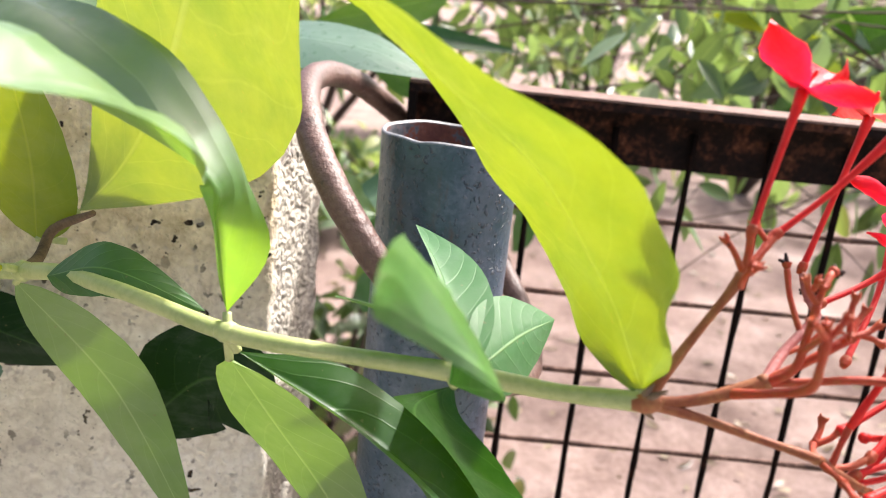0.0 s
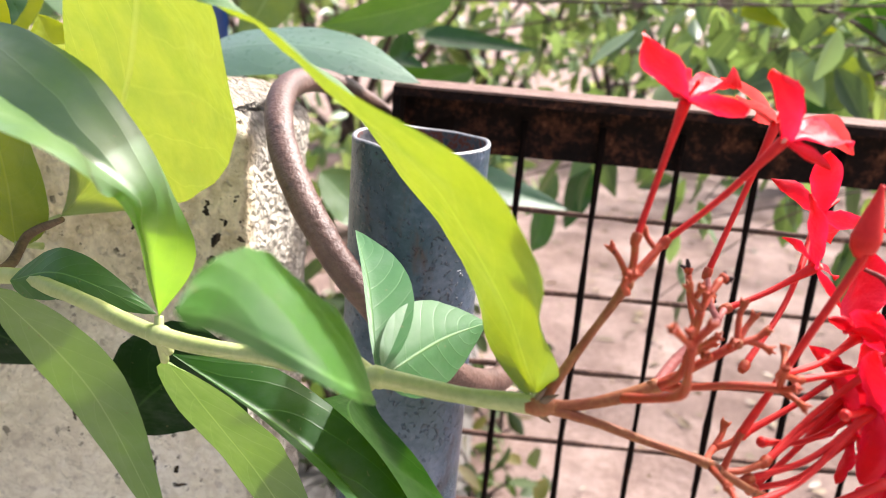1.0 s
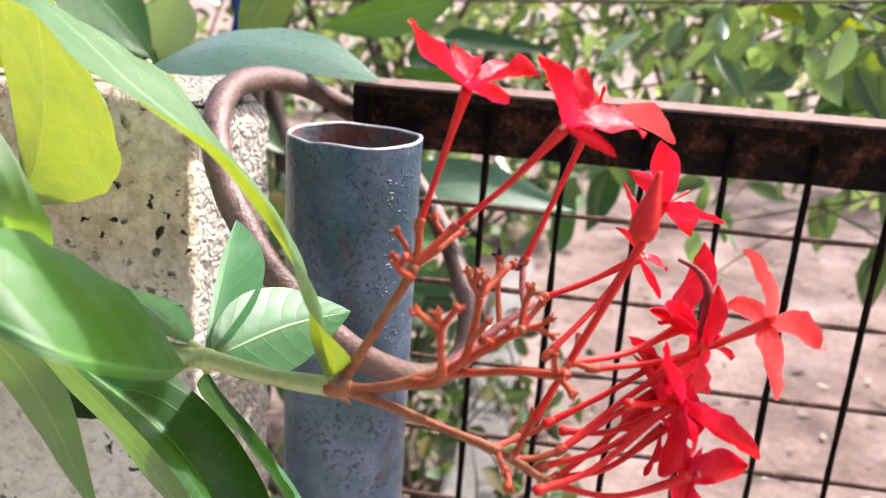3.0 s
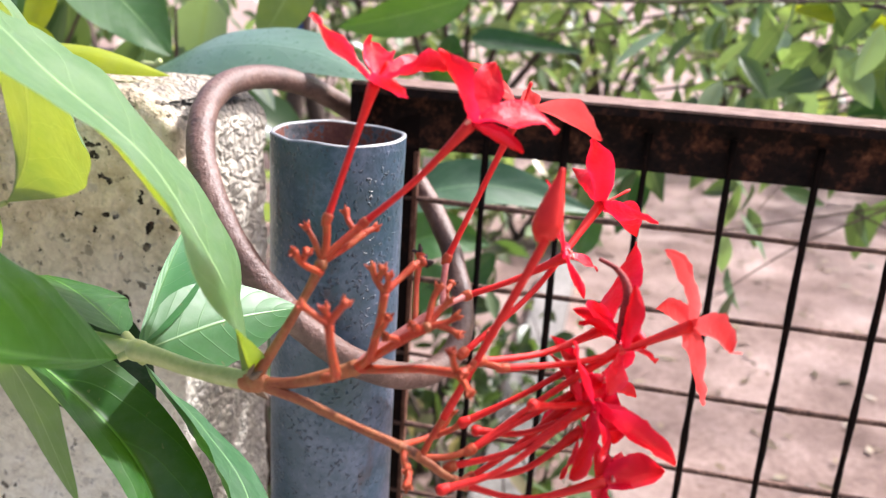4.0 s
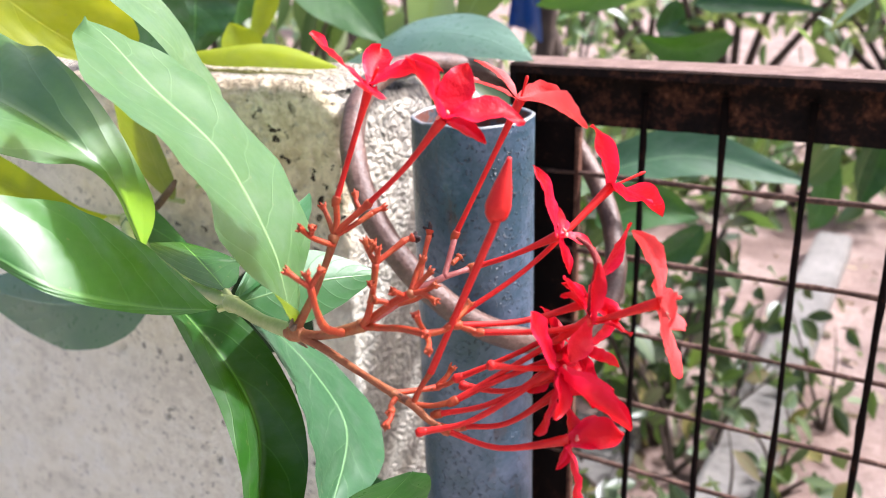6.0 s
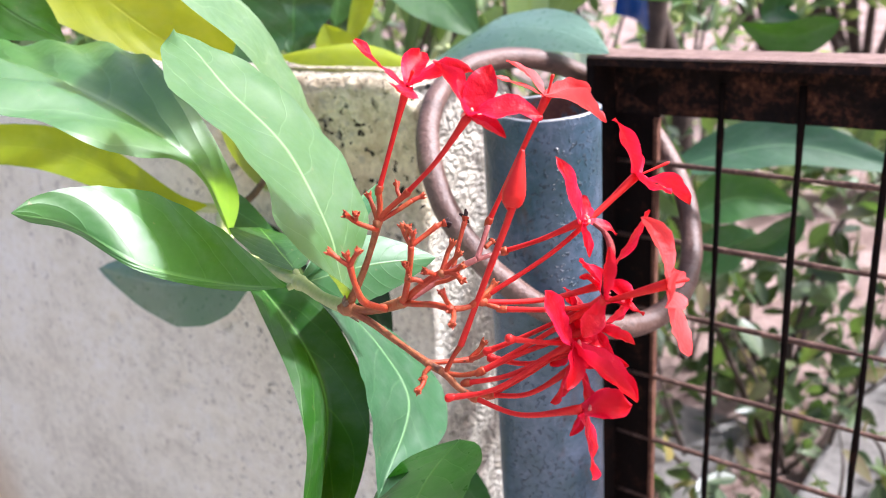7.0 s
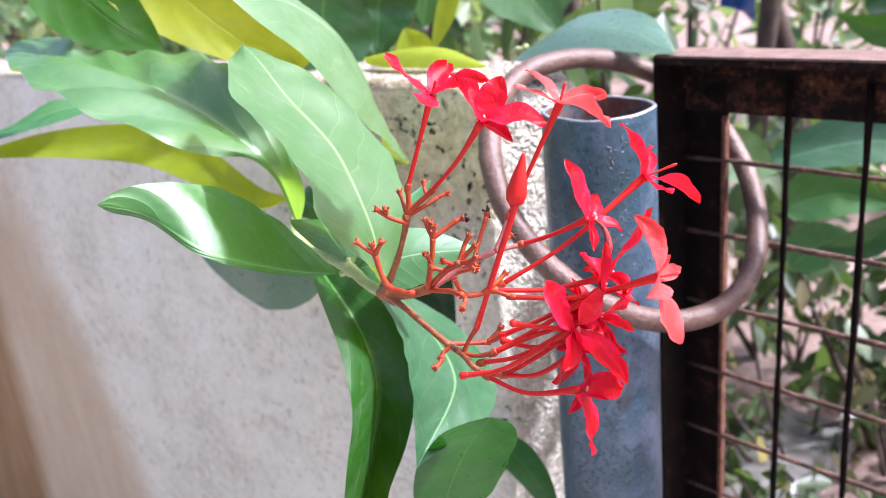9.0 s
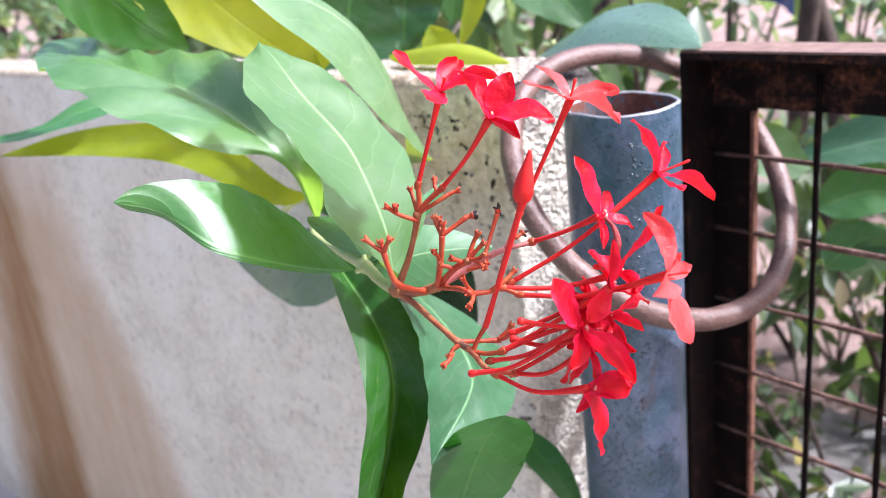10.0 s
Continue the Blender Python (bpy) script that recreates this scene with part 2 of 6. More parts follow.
    chip = ramp(nodes, links, noise_value(nodes, links, 46.0, 6.0, 0.68, coords), [(0.640, (0, 0, 0)), (0.672, (1, 1, 1))])
    tone = mixed(nodes, links, maths(nodes, links, "MULTIPLY", chip, 0.35), tone, (0.25, 0.20, 0.15))
    # brown and tan bands over the lower far stretch, in soft slanting runs
    bend = maths(nodes, links, "MULTIPLY_ADD", noise_value(nodes, links, 9.0, 3.0, 0.5, coords), 0.10, -0.05)
    drop = maths(nodes, links, "SUBTRACT", 1.25, xyz.outputs[2])
    here = maths(nodes, links, "ADD", xyz.outputs[0], maths(nodes, links, "MULTIPLY", bend, 0.5))

    def beyond(start, lean, soft):
        """0 to 1 from a slanting line on the wall towards its far end, over a soft edge."""
        line = maths(nodes, links, "MULTIPLY_ADD", drop, lean, start)
        share = maths(nodes, links, "DIVIDE", maths(nodes, links, "SUBTRACT", line, here), soft)
        return maths(nodes, links, "SMOOTH_MIN", maths(nodes, links, "MAXIMUM", share, 0.0), 1.0, 0.2)

    tan = maths(nodes, links, "MULTIPLY", beyond(-0.735, 0.33, 0.075), maths(nodes, links, "SUBTRACT", 1.0, beyond(-0.90, -0.36, 0.12)))
    brown = maths(nodes, links, "MULTIPLY", beyond(-0.832, -0.10, 0.060), maths(nodes, links, "SUBTRACT", 1.0, beyond(-0.855, -0.36, 0.17)))
    fade = maths(nodes, links, "MINIMUM", maths(nodes, links, "MAXIMUM", maths(nodes, links, "MULTIPLY_ADD", drop, 5.0, 0.1), 0.0), 1.0)
    streak = maths(nodes, links, "MULTIPLY_ADD", noise_value(nodes, links, 40.0, 4.0, 0.6, coords, (1.0, 1.0, 0.22)), 0.8, 0.55)
    far = ramp(nodes, links, maths(nodes, links, "MULTIPLY_ADD", xyz.outputs[0], -1.0, bend), [(1.25, (0, 0, 0)), (1.6, (0.5, 0.5, 0.5))])
    tone = mixed(nodes, links, maths(nodes, links, "MULTIPLY", maths(nodes, links, "MULTIPLY", tan, fade), maths(nodes, links, "MULTIPLY", streak, 0.80)), tone, (0.52, 0.385, 0.245))
    tone = mixed(nodes, links, maths(nodes, links, "MULTIPLY", maths(nodes, links, "MULTIPLY", brown, fade), maths(nodes, links, "MULTIPLY", streak, 0.98)), tone, (0.31, 0.180, 0.082))
    tone = mixed(nodes, links, far, tone, (0.42, 0.30, 0.19))
    links.new(tone, p.inputs["Base Color"])
    p.inputs["Roughness"].default_value = 0.92
    p.inputs["Specular IOR Level"].default_value = 0.2
    height = maths(nodes, links, "ADD", maths(nodes, links, "MULTIPLY", mid, maths(nodes, links, "MULTIPLY_ADD", ochre, 0.9, 0.35)), maths(nodes, links, "MULTIPLY_ADD", fine, 0.25, maths(nodes, links, "MULTIPLY", maths(nodes, links, "MULTIPLY", cell.outputs["Distance"], maths(nodes, links, "MULTIPLY_ADD", near, 0.25, rough_end)), -0.8)))
    bumped(nodes, links, p, height, 1.0, 0.008)
    return m


def pipe_material():
    """Old blue-grey paint over steel: chalky patches, blisters, dark specks and rust that has run down."""
    m, nodes, links, p = node_material("blue_grey_paint")
    coords = nodes.new("ShaderNodeTexCoord").outputs["Object"]
    patch = noise_value(nodes, links, 24.0, 5.0, 0.6, coords)
    grain = noise_value(nodes, links, 330.0, 3.0, 0.6, coords)
    tone = ramp(nodes, links, maths(nodes, links, "MULTIPLY_ADD", grain, 0.25, maths(nodes, links, "MULTIPLY", patch, 0.75)),
                [(0.36, (0.012, 0.044, 0.054)), (0.50, (0.040, 0.074, 0.106)), (0.66, (0.120, 0.152, 0.218))])
    run = noise_value(nodes, links, 60.0, 5.0, 0.65, coords, (1.0, 1.0, 0.35))
    rust = ramp(nodes, links, run, [(0.60, (0, 0, 0)), (0.72, (1, 1, 1))])
    tone = mixed(nodes, links, maths(nodes, links, "MULTIPLY", rust, 0.75), tone, (0.085, 0.048, 0.036))
    cell = nodes.new("ShaderNodeTexVoronoi")
    cell.inputs["Scale"].default_value = 330.0
    warped = nodes.new("ShaderNodeVectorMath")
    warped.operation = "MULTIPLY_ADD"
    shift = nodes.new("ShaderNodeTexNoise")
    shift.inputs["Scale"].default_value, shift.inputs["Detail"].default_value = 260.0, 3.0
    links.new(coords, shift.inputs["Vector"])
    links.new(shift.outputs["Color"], warped.inputs[0])
    warped.inputs[1].default_value = (0.006, 0.006, 0.006)
    links.new(coords, warped.inputs[2])
    links.new(warped.outputs[0], cell.inputs["Vector"])
    few = ramp(nodes, links, noise_value(nodes, links, 45.0, 3.0, 0.5, coords), [(0.40, (0.1, 0.1, 0.1)), (0.55, (1, 1, 1))])
    dot = maths(nodes, links, "MULTIPLY", ramp(nodes, links, cell.outputs["Distance"], [(0.18, (1, 1, 1)), (0.34, (0, 0, 0))]), few)
    tone = mixed(nodes, links, maths(nodes, links, "MULTIPLY", dot, 0.35), tone, (0.030, 0.020, 0.018))
    links.new(tone, p.inputs["Base Color"])
    links.new(maths(nodes, links, "MULTIPLY_ADD", rust, 0.40, 0.30), p.inputs["Roughness"])
    p.inputs["Specular IOR Level"].default_value = 0.45
    height = maths(nodes, links, "ADD", maths(nodes, links, "MULTIPLY", dot, 1.0), maths(nodes, links, "MULTIPLY_ADD", patch, 0.5, maths(nodes, links, "MULTIPLY", grain, 0.25)))
    bumped(nodes, links, p, height, 0.85, 0.0021)
    return m


MAT_WALL = wall_material()
# rust taken near black: the shade on the gate front is in the colour
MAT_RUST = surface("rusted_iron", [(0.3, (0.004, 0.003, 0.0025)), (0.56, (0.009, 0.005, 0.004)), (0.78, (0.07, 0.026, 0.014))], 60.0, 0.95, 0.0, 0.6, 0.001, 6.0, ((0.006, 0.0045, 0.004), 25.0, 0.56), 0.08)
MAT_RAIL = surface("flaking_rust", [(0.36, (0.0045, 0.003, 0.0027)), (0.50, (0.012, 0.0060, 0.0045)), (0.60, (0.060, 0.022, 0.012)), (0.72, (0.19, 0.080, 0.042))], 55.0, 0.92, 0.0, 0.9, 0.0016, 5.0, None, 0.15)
# paler rust for horizontal wires, with the light on their tops painted in
MAT_WIRE_LIT = surface("lit_rusted_wire", [(0.3, (0.018, 0.010, 0.008)), (0.5, (0.085, 0.045, 0.032)), (0.7, (0.24, 0.145, 0.11))], 70.0, 0.85, 0.0, 0.6, 0.001, 6.0, None, 0.3)
MAT_EDGE = surface("rubbed_rust", [(0.3, (0.035, 0.014, 0.009)), (0.5, (0.12, 0.050, 0.030)), (0.7, (0.26, 0.14, 0.095))], 60.0, 0.85, 0.0, 0.6, 0.001, 6.0, None, 0.25)
MAT_RUST_TOP = surface("dusty_rust", [(0.3, (0.075, 0.040, 0.029)), (0.55, (0.18, 0.112, 0.088)), (0.75, (0.29, 0.21, 0.175))], 90.0, 0.85, 0.1, 0.5, 0.001)
MAT_RING = surface("brown_oxidised_iron", [(0.3, (0.050, 0.026, 0.019)), (0.5, (0.105, 0.056, 0.042)), (0.70, (0.19, 0.115, 0.090))], 50.0, 0.46, 0.0, 0.8, 0.0012, 7.0, ((0.050, 0.026, 0.019), 85.0, 0.61))
MAT_PIPE = pipe_material()
MAT_LIGHT_BLOCK = surface("light_block_dark", [(0.3, (0.035, 0.045, 0.025)), (0.5, (0.075, 0.085, 0.050)), (0.7, (0.13, 0.13, 0.09))], 6.0, 0.95, 0.0, 0.5, 0.004)
MAT_PIPE_IN = surface("rusty_inside", [(0.40, (0.030, 0.036, 0.042)), (0.50, (0.090, 0.095, 0.105)), (0.54, (0.15, 0.048, 0.028)), (0.66, (0.10, 0.030, 0.020))], 45.0, 0.8, 0.0, 0.5, 0.001)
MAT_RIM = surface("bare_cut_metal", [(0.3, (0.12, 0.135, 0.14)), (0.6, (0.33, 0.33, 0.33))], 160.0, 0.55, 0.5, 0.3, 0.0004)
MAT_GROUND = surface("laterite_dust", [(0.32, (0.092, 0.056, 0.042)), (0.48, (0.198, 0.136, 0.113)), (0.66, (0.335, 0.255, 0.222))], 4.5, 0.95, 0.0, 0.6, 0.01, 14.0, ((0.11, 0.065, 0.046), 14.0, 0.63))
MAT_BOUNCE = surface("bounce_cement", [(0.3, (0.26, 0.24, 0.21)), (0.5, (0.35, 0.33, 0.295)), (0.7, (0.43, 0.41, 0.375))], 5.0, 0.92, 0.0, 0.4, 0.003, 12.0)
MAT_CONCRETE = surface("weathered_concrete", [(0.3, (0.10, 0.095, 0.085)), (0.5, (0.17, 0.16, 0.145)), (0.7, (0.25, 0.235, 0.215))], 9.0, 0.9, 0.0, 0.5, 0.003)
MAT_LEAF = leaf_material("green_leaf", (0.030, 0.118, 0.018), (0.16, 0.32, 0.08), (0.22, 0.46, 0.010), 0.44, 0.11, spec=0.6)
MAT_LEAF_DARK = leaf_material("deep_green_leaf", (0.012, 0.060, 0.008), (0.06, 0.17, 0.03), (0.12, 0.34, 0.006), 0.32, 0.08, spec=0.5)
MAT_LEAF_PALE = leaf_material("pale_green_leaf", (0.044, 0.118, 0.034), (0.24, 0.38, 0.15), (0.54, 0.68, 0.010), 0.48, 0.185, spec=0.6)
MAT_LEAF_YELLOW = leaf_material("yellow_green_leaf", (0.23, 0.30, 0.012), (0.34, 0.40, 0.03), (0.60, 0.66, 0.005), 0.45, 0.44, spec=0.4)
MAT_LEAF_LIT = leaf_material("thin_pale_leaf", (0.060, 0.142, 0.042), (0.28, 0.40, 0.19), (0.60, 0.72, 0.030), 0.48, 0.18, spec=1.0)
MAT_LEAF_OLIVE = leaf_material("olive_leaf", (0.150, 0.250, 0.070), (0.34, 0.44, 0.18), (0.26, 0.46, 0.02), 0.46, 0.13, spec=0.5)
MAT_LEAF_FRESH = leaf_material("fresh_green_leaf", (0.036, 0.132, 0.038), (0.20, 0.35, 0.13), (0.14, 0.48, 0.008), 0.46, 0.12, spec=0.5)
MAT_LEAF_MID = leaf_material("glossy_deep_leaf", (0.008, 0.056, 0.003), (0.14, 0.34, 0.05), (0.24, 0.62, 0.005), 0.44, 0.12, spec=0.35)
MAT_LEAF_BACK = leaf_material("backlit_green_leaf", (0.024, 0.100, 0.016), (0.10, 0.22, 0.05), (0.05, 0.26, 0.008), 0.32, 0.22, spec=0.30)
MAT_LEAF_BLUE = leaf_material("blue_green_leaf", (0.085, 0.165, 0.110), (0.18, 0.28, 0.19), (0.25, 0.50, 0.05), 0.30, 0.12)
# near-black base: the shade on the leaves by the wall is painted in
MAT_LEAF_SHADED = leaf_material("shaded_leaf", (0.006, 0.026, 0.005), (0.04, 0.09, 0.02), (0.10, 0.30, 0.01), 0.45, 0.02, spec=0.15)
MAT_LEAF_WAXY = leaf_material("waxy_leaf", (0.036, 0.130, 0.022), (0.24, 0.36, 0.18), (0.36, 0.64, 0.015), 0.47, 0.17, spec=0.6, young=0.36, wax=0.9, relief=3.2)
# duller copy of the foliage, the shade under trees put into its tones
MAT_FOLIAGE_SHADED = foliage_material("shaded_undergrowth", [(0.0, (0.030, 0.040, 0.018)), (0.4, (0.060, 0.105, 0.042)), (0.75, (0.14, 0.19, 0.085)), (0.88, (0.16, 0.11, 0.065)), (1.0, (0.36, 0.27, 0.07))], (0.20, 0.36, 0.05))
MAT_LEAF_TIP = leaf_material("sheeny_leaf", (0.024, 0.118, 0.008), (0.15, 0.34, 0.08), (0.14, 0.52, 0.006), 0.50, 0.20, spec=0.6, wax=0.30, relief=0.8)
MAT_LEAF_COOL = leaf_material("cool_green_leaf", (0.022, 0.088, 0.030), (0.18, 0.34, 0.14), (0.14, 0.46, 0.016), 0.48, 0.06, spec=0.7)
MAT_LEAF_GOLD = leaf_material("golden_leaf", (0.22, 0.26, 0.008), (0.34, 0.36, 0.02), (0.78, 0.76, 0.004), 0.45, 0.40, spec=0.4)
MAT_LEAF_VEINED = leaf_material("dark_veined_leaf", (0.022, 0.095, 0.004), (0.006, 0.022, 0.003), (0.24, 0.46, 0.004), 0.42, 0.22, spec=0.4)
MAT_LEAF_TURNING = leaf_material("turning_leaf", (0.12, 0.19, 0.012), (0.26, 0.33, 0.04), (0.36, 0.42, 0.005), 0.45, 0.32, spec=0.4)
MAT_STEM = surface("green_stem", [(0.3, (0.27, 0.33, 0.11)), (0.6, (0.42, 0.46, 0.20))], 60.0, 0.45, 0.0, 0.2, 0.0005)
MAT_TWIG = surface("brown_twig", [(0.3, (0.08, 0.05, 0.03)), (0.6, (0.20, 0.13, 0.08))], 90.0, 0.85, 0.0, 0.5, 0.001)
MAT_STALK = surface("brown_pink_stalk", [(0.3, (0.20, 0.042, 0.018)), (0.5, (0.27, 0.088, 0.032)), (0.7, (0.32, 0.155, 0.055))], 90.0, 0.55, 0.0, 0.5, 0.0006, 8.0, ((0.08, 0.03, 0.014), 160.0, 0.62), 0.3)
MAT_STUB = surface("orange_red_stub", [(0.3, (0.36, 0.024, 0.010)), (0.5, (0.36, 0.052, 0.016)), (0.7, (0.32, 0.100, 0.028))], 130.0, 0.5, 0.0, 0.5, 0.0006, 8.0, ((0.10, 0.022, 0.010), 220.0, 0.63), 0.3)
MAT_STALK_PINK = surface("dull_pink_stalk", [(0.3, (0.26, 0.060, 0.050)), (0.5, (0.34, 0.11, 0.095)), (0.7, (0.40, 0.18, 0.15))], 90.0, 0.55, 0.0, 0.4, 0.0006, 8.0, None, 0.3)
MAT_CHAR = surface("shrivelled_black", [(0.3, (0.010, 0.006, 0.006)), (0.6, (0.035, 0.016, 0.014))], 300.0, 0.9, 0.0, 0.5, 0.0006)
MAT_TUBE = surface("red_flower_tube", [(0.3, (0.46, 0.007, 0.005)), (0.6, (0.62, 0.022, 0.016))], 60.0, 0.5, 0.0, 0.15, 0.0003, 8.0, None, 0.25)
MAT_PETAL = petal_material("red_petal", (0.62, 0.004, 0.004), (0.78, 0.016, 0.068))
MAT_PETAL_PALE = petal_material("salmon_red_petal", (0.66, 0.040, 0.036), (0.78, 0.130, 0.125))
MAT_WITHERED = surface("withered_crimson", [(0.3, (0.09, 0.006, 0.006)), (0.6, (0.26, 0.020, 0.016))], 200.0, 0.7, 0.0, 0.6, 0.0008)
MAT_STAMEN = surface("pale_anther", [(0.3, (0.55, 0.12, 0.10)), (0.6, (0.70, 0.30, 0.22))], 300.0, 0.6)
MAT_BARK = surface("grey_brown_bark", [(0.3, (0.022, 0.014, 0.010)), (0.6, (0.085, 0.058, 0.042))], 30.0, 0.9, 0.0, 0.7, 0.004)
MAT_BLUE = surface("blue_plastic", [(0.3, (0.01, 0.045, 0.20)), (0.6, (0.02, 0.10, 0.36))], 8.0, 0.35, 0.0, 0.3, 0.004)
MAT_FOLIAGE = foliage_material("mixed_foliage", [(0.0, (0.012, 0.040, 0.010)), (0.35, (0.040, 0.110, 0.030)), (0.70, (0.13, 0.23, 0.085)), (0.9, (0.27, 0.39, 0.29)), (1.0, (0.48, 0.42, 0.06))], (0.38, 0.56, 0.11), 0.30)
# paler copy of the foliage: distant haze and sunlight put into its tones
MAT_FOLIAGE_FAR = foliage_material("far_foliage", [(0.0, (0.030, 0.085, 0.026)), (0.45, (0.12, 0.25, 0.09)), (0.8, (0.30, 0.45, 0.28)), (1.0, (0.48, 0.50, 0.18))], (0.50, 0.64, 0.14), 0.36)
MAT_LITTER = foliage_material("dry_litter", [(0.0, (0.10, 0.06, 0.035)), (0.5, (0.28, 0.18, 0.10)), (1.0, (0.50, 0.40, 0.28))], (0.25, 0.15, 0.05))


# ---- building tools ----
def mesh_part(name, verts, faces, material, parent=None, label="", smooth=True, uvs=None):
    me = bpy.data.meshes.new(name)
    me.from_pydata([tuple(v) for v in verts], [], faces)
    if smooth:
        me.polygons.foreach_set("use_smooth", [True] * len(me.polygons))
    if uvs is not None:
        layer = me.uv_layers.new(name="uv")
        for loop in me.loops:
            layer.data[loop.index].uv = uvs[loop.vertex_index]
    me.materials.append(material)
    ob = new(name, me)
    if parent is not None:
        ob.parent = parent
    if label:
        ob["label"] = label
    return ob


def part(name, bm, material, parent=None, label="", smooth=False):
    me = bpy.data.meshes.new(name)
    bm.to_mesh(me)
    bm.free()
    if smooth:
        me.polygons.foreach_set("use_smooth", [True] * len(me.polygons))
    me.materials.append(material)
    ob = new(name, me)
    if parent is not None:
        ob.parent = parent
    if label:
        ob["label"] = label
    return ob


def thing(name, label, category, group="", kind=""):
    return tagged(new(name), label, category, group, kind)


def spline(points, steps):
    """Catmull-Rom through the points."""
    pts = [Vector(p) for p in points]
    pts = [2 * pts[0] - pts[1]] + pts + [2 * pts[-1] - pts[-2]]
    out = []
    for i in range(1, len(pts) - 2):
        a, b, c, d = pts[i - 1:i + 3]
        for k in range(steps):
            t = k / steps
            out.append(0.5 * ((2 * b) + (c - a) * t + (2 * a - 5 * b + 4 * c - d) * t * t + (3 * b - a - 3 * c + d) * t ** 3))
    out.append(pts[-2])
    return out


def tube_data(path, radii, sides=8, closed=False, wobble=0.0, seed=0.0):
    """Vertices and faces of a tube along a path; radii: one number or one a point."""
    n = len(path)
    radii = [radii] * n if isinstance(radii, (int, float)) else radii
    verts, faces = [], []
    tangent = (path[1] - path[0]).normalized()
    across = tangent.orthogonal().normalized()
    for i, p in enumerate(path):
        nxt = path[(i + 1) % n] if closed else path[min(i + 1, n - 1)]
        prv = path[i - 1] if closed else path[max(i - 1, 0)]
        tangent = (nxt - prv).normalized()
        across = (across - tangent * across.dot(tangent)).normalized()
        up = tangent.cross(across)
        for k in range(sides):
            a = 2 * math.pi * k / sides
            d = across * math.cos(a) + up * math.sin(a)
            r = radii[i]
            if wobble:
                r *= 1 + wobble * noise.noise((p + d * r) * 90 + Vector((seed, 0, 0)))
            verts.append(p + d * r)
    for i in range(n if closed else n - 1):
        for k in range(sides):
            a, b = i * sides + k, i * sides + (k + 1) % sides
            c, d = ((i + 1) % n) * sides + (k + 1) % sides, ((i + 1) % n) * sides + k
            faces.append((a, b, c, d))
    if not closed:
        faces.append(tuple(range(sides - 1, -1, -1)))
        faces.append(tuple((n - 1) * sides + k for k in range(sides)))
    return verts, faces


def resampled(values, n):
    return [float(v) for v in np.interp(np.linspace(0, 1, n), np.linspace(0, 1, len(values)), values)]


def tube(name, points, radii, material, parent=None, label="", steps=6, sides=8, wobble=0.0):
    path = spline(points, steps)
    if not isinstance(radii, (int, float)):
        radii = resampled(radii, len(path))
    return mesh_part(name, *tube_data(path, radii, sides, wobble=wobble), material, parent, label)


def blade(points, side, width, fold=0.25, wave=0.0, curl=0.0, point=1.0, n=20, m=8, seed=0.0, halves=(1.0, 1.0), full=0.85, rag=0.05, turned=None):
    """A leaf blade: midrib through the points; side points from the midrib towards one edge, and turned is that at the tip; fold lifts both edges, curl more so towards the tip."""
    line = spline(points, 8)
    side = Vector(side)
    verts, uvs, faces = [], [], []
    for i in range(n + 1):
        u = i / n
        k = u * (len(line) - 1)
        a = min(int(k), len(line) - 2)
        p = line[a].lerp(line[a + 1], k - a)
        t = (line[min(a + 2, len(line) - 1)] - line[max(a - 1, 0)]).normalized()
        here = side if turned is None else side.lerp(Vector(turned), u)
        s = (here - t * here.dot(t)).normalized()
        nrm = s.cross(t)
        w = width * (math.sin(math.pi * min(1, u ** full)) ** 0.8) * (1 - 0.25 * point * u) * 1.1 + width * 0.035 * (1 - u)
        if i == n:
            w = width * 0.004
        for j in range(m + 1):
            v = 2 * j / m - 1
            h = halves[0] if v < 0 else halves[1]
            bend = fold + curl * u
            ripple = wave * width * noise.noise(Vector((u * 5 + seed, v * 1.5, seed * 3))) * (0.3 + abs(v))
            ragged = h * (1 + rag * noise.noise(Vector((u * 9 + seed, v * 4, 2 + seed))))
            verts.append(p + s * (v * w * ragged * math.cos(bend)) + nrm * (abs(v) ** 1.3 * h * w * math.sin(bend) + ripple))
            uvs.append((u, (v + 1) / 2))
    for i in range(n):
        for j in range(m):
            a = i * (m + 1) + j
            faces.append((a, a + 1, a + m + 2, a + m + 1))
    return verts, faces, uvs


def leaf(parent, material, points, side, width, label="", stalk=None, **shape):
    verts, faces, uvs = blade(points, side, width, **shape)
    ob = mesh_part("leaf", verts, faces, material, parent, label, uvs=uvs)
    base = Vector(points[0])
    if stalk is not None:
        tube("petiole", [stalk, (Vector(stalk) + base) / 2, base], [0.0017, 0.0014], MAT_STEM, ob, steps=3, sides=6)
    return ob


def along(line, u):
    """The point at the share u of a polyline's length."""
    lengths = [0.0]
    for p, q in zip(line, line[1:]):
        lengths.append(lengths[-1] + (q - p).length)
    want = u * lengths[-1]
    for i in range(len(line) - 1):
        if want <= lengths[i + 1] or i == len(line) - 2:
            return line[i].lerp(line[i + 1], (want - lengths[i]) / max(1e-9, lengths[i + 1] - lengths[i]))


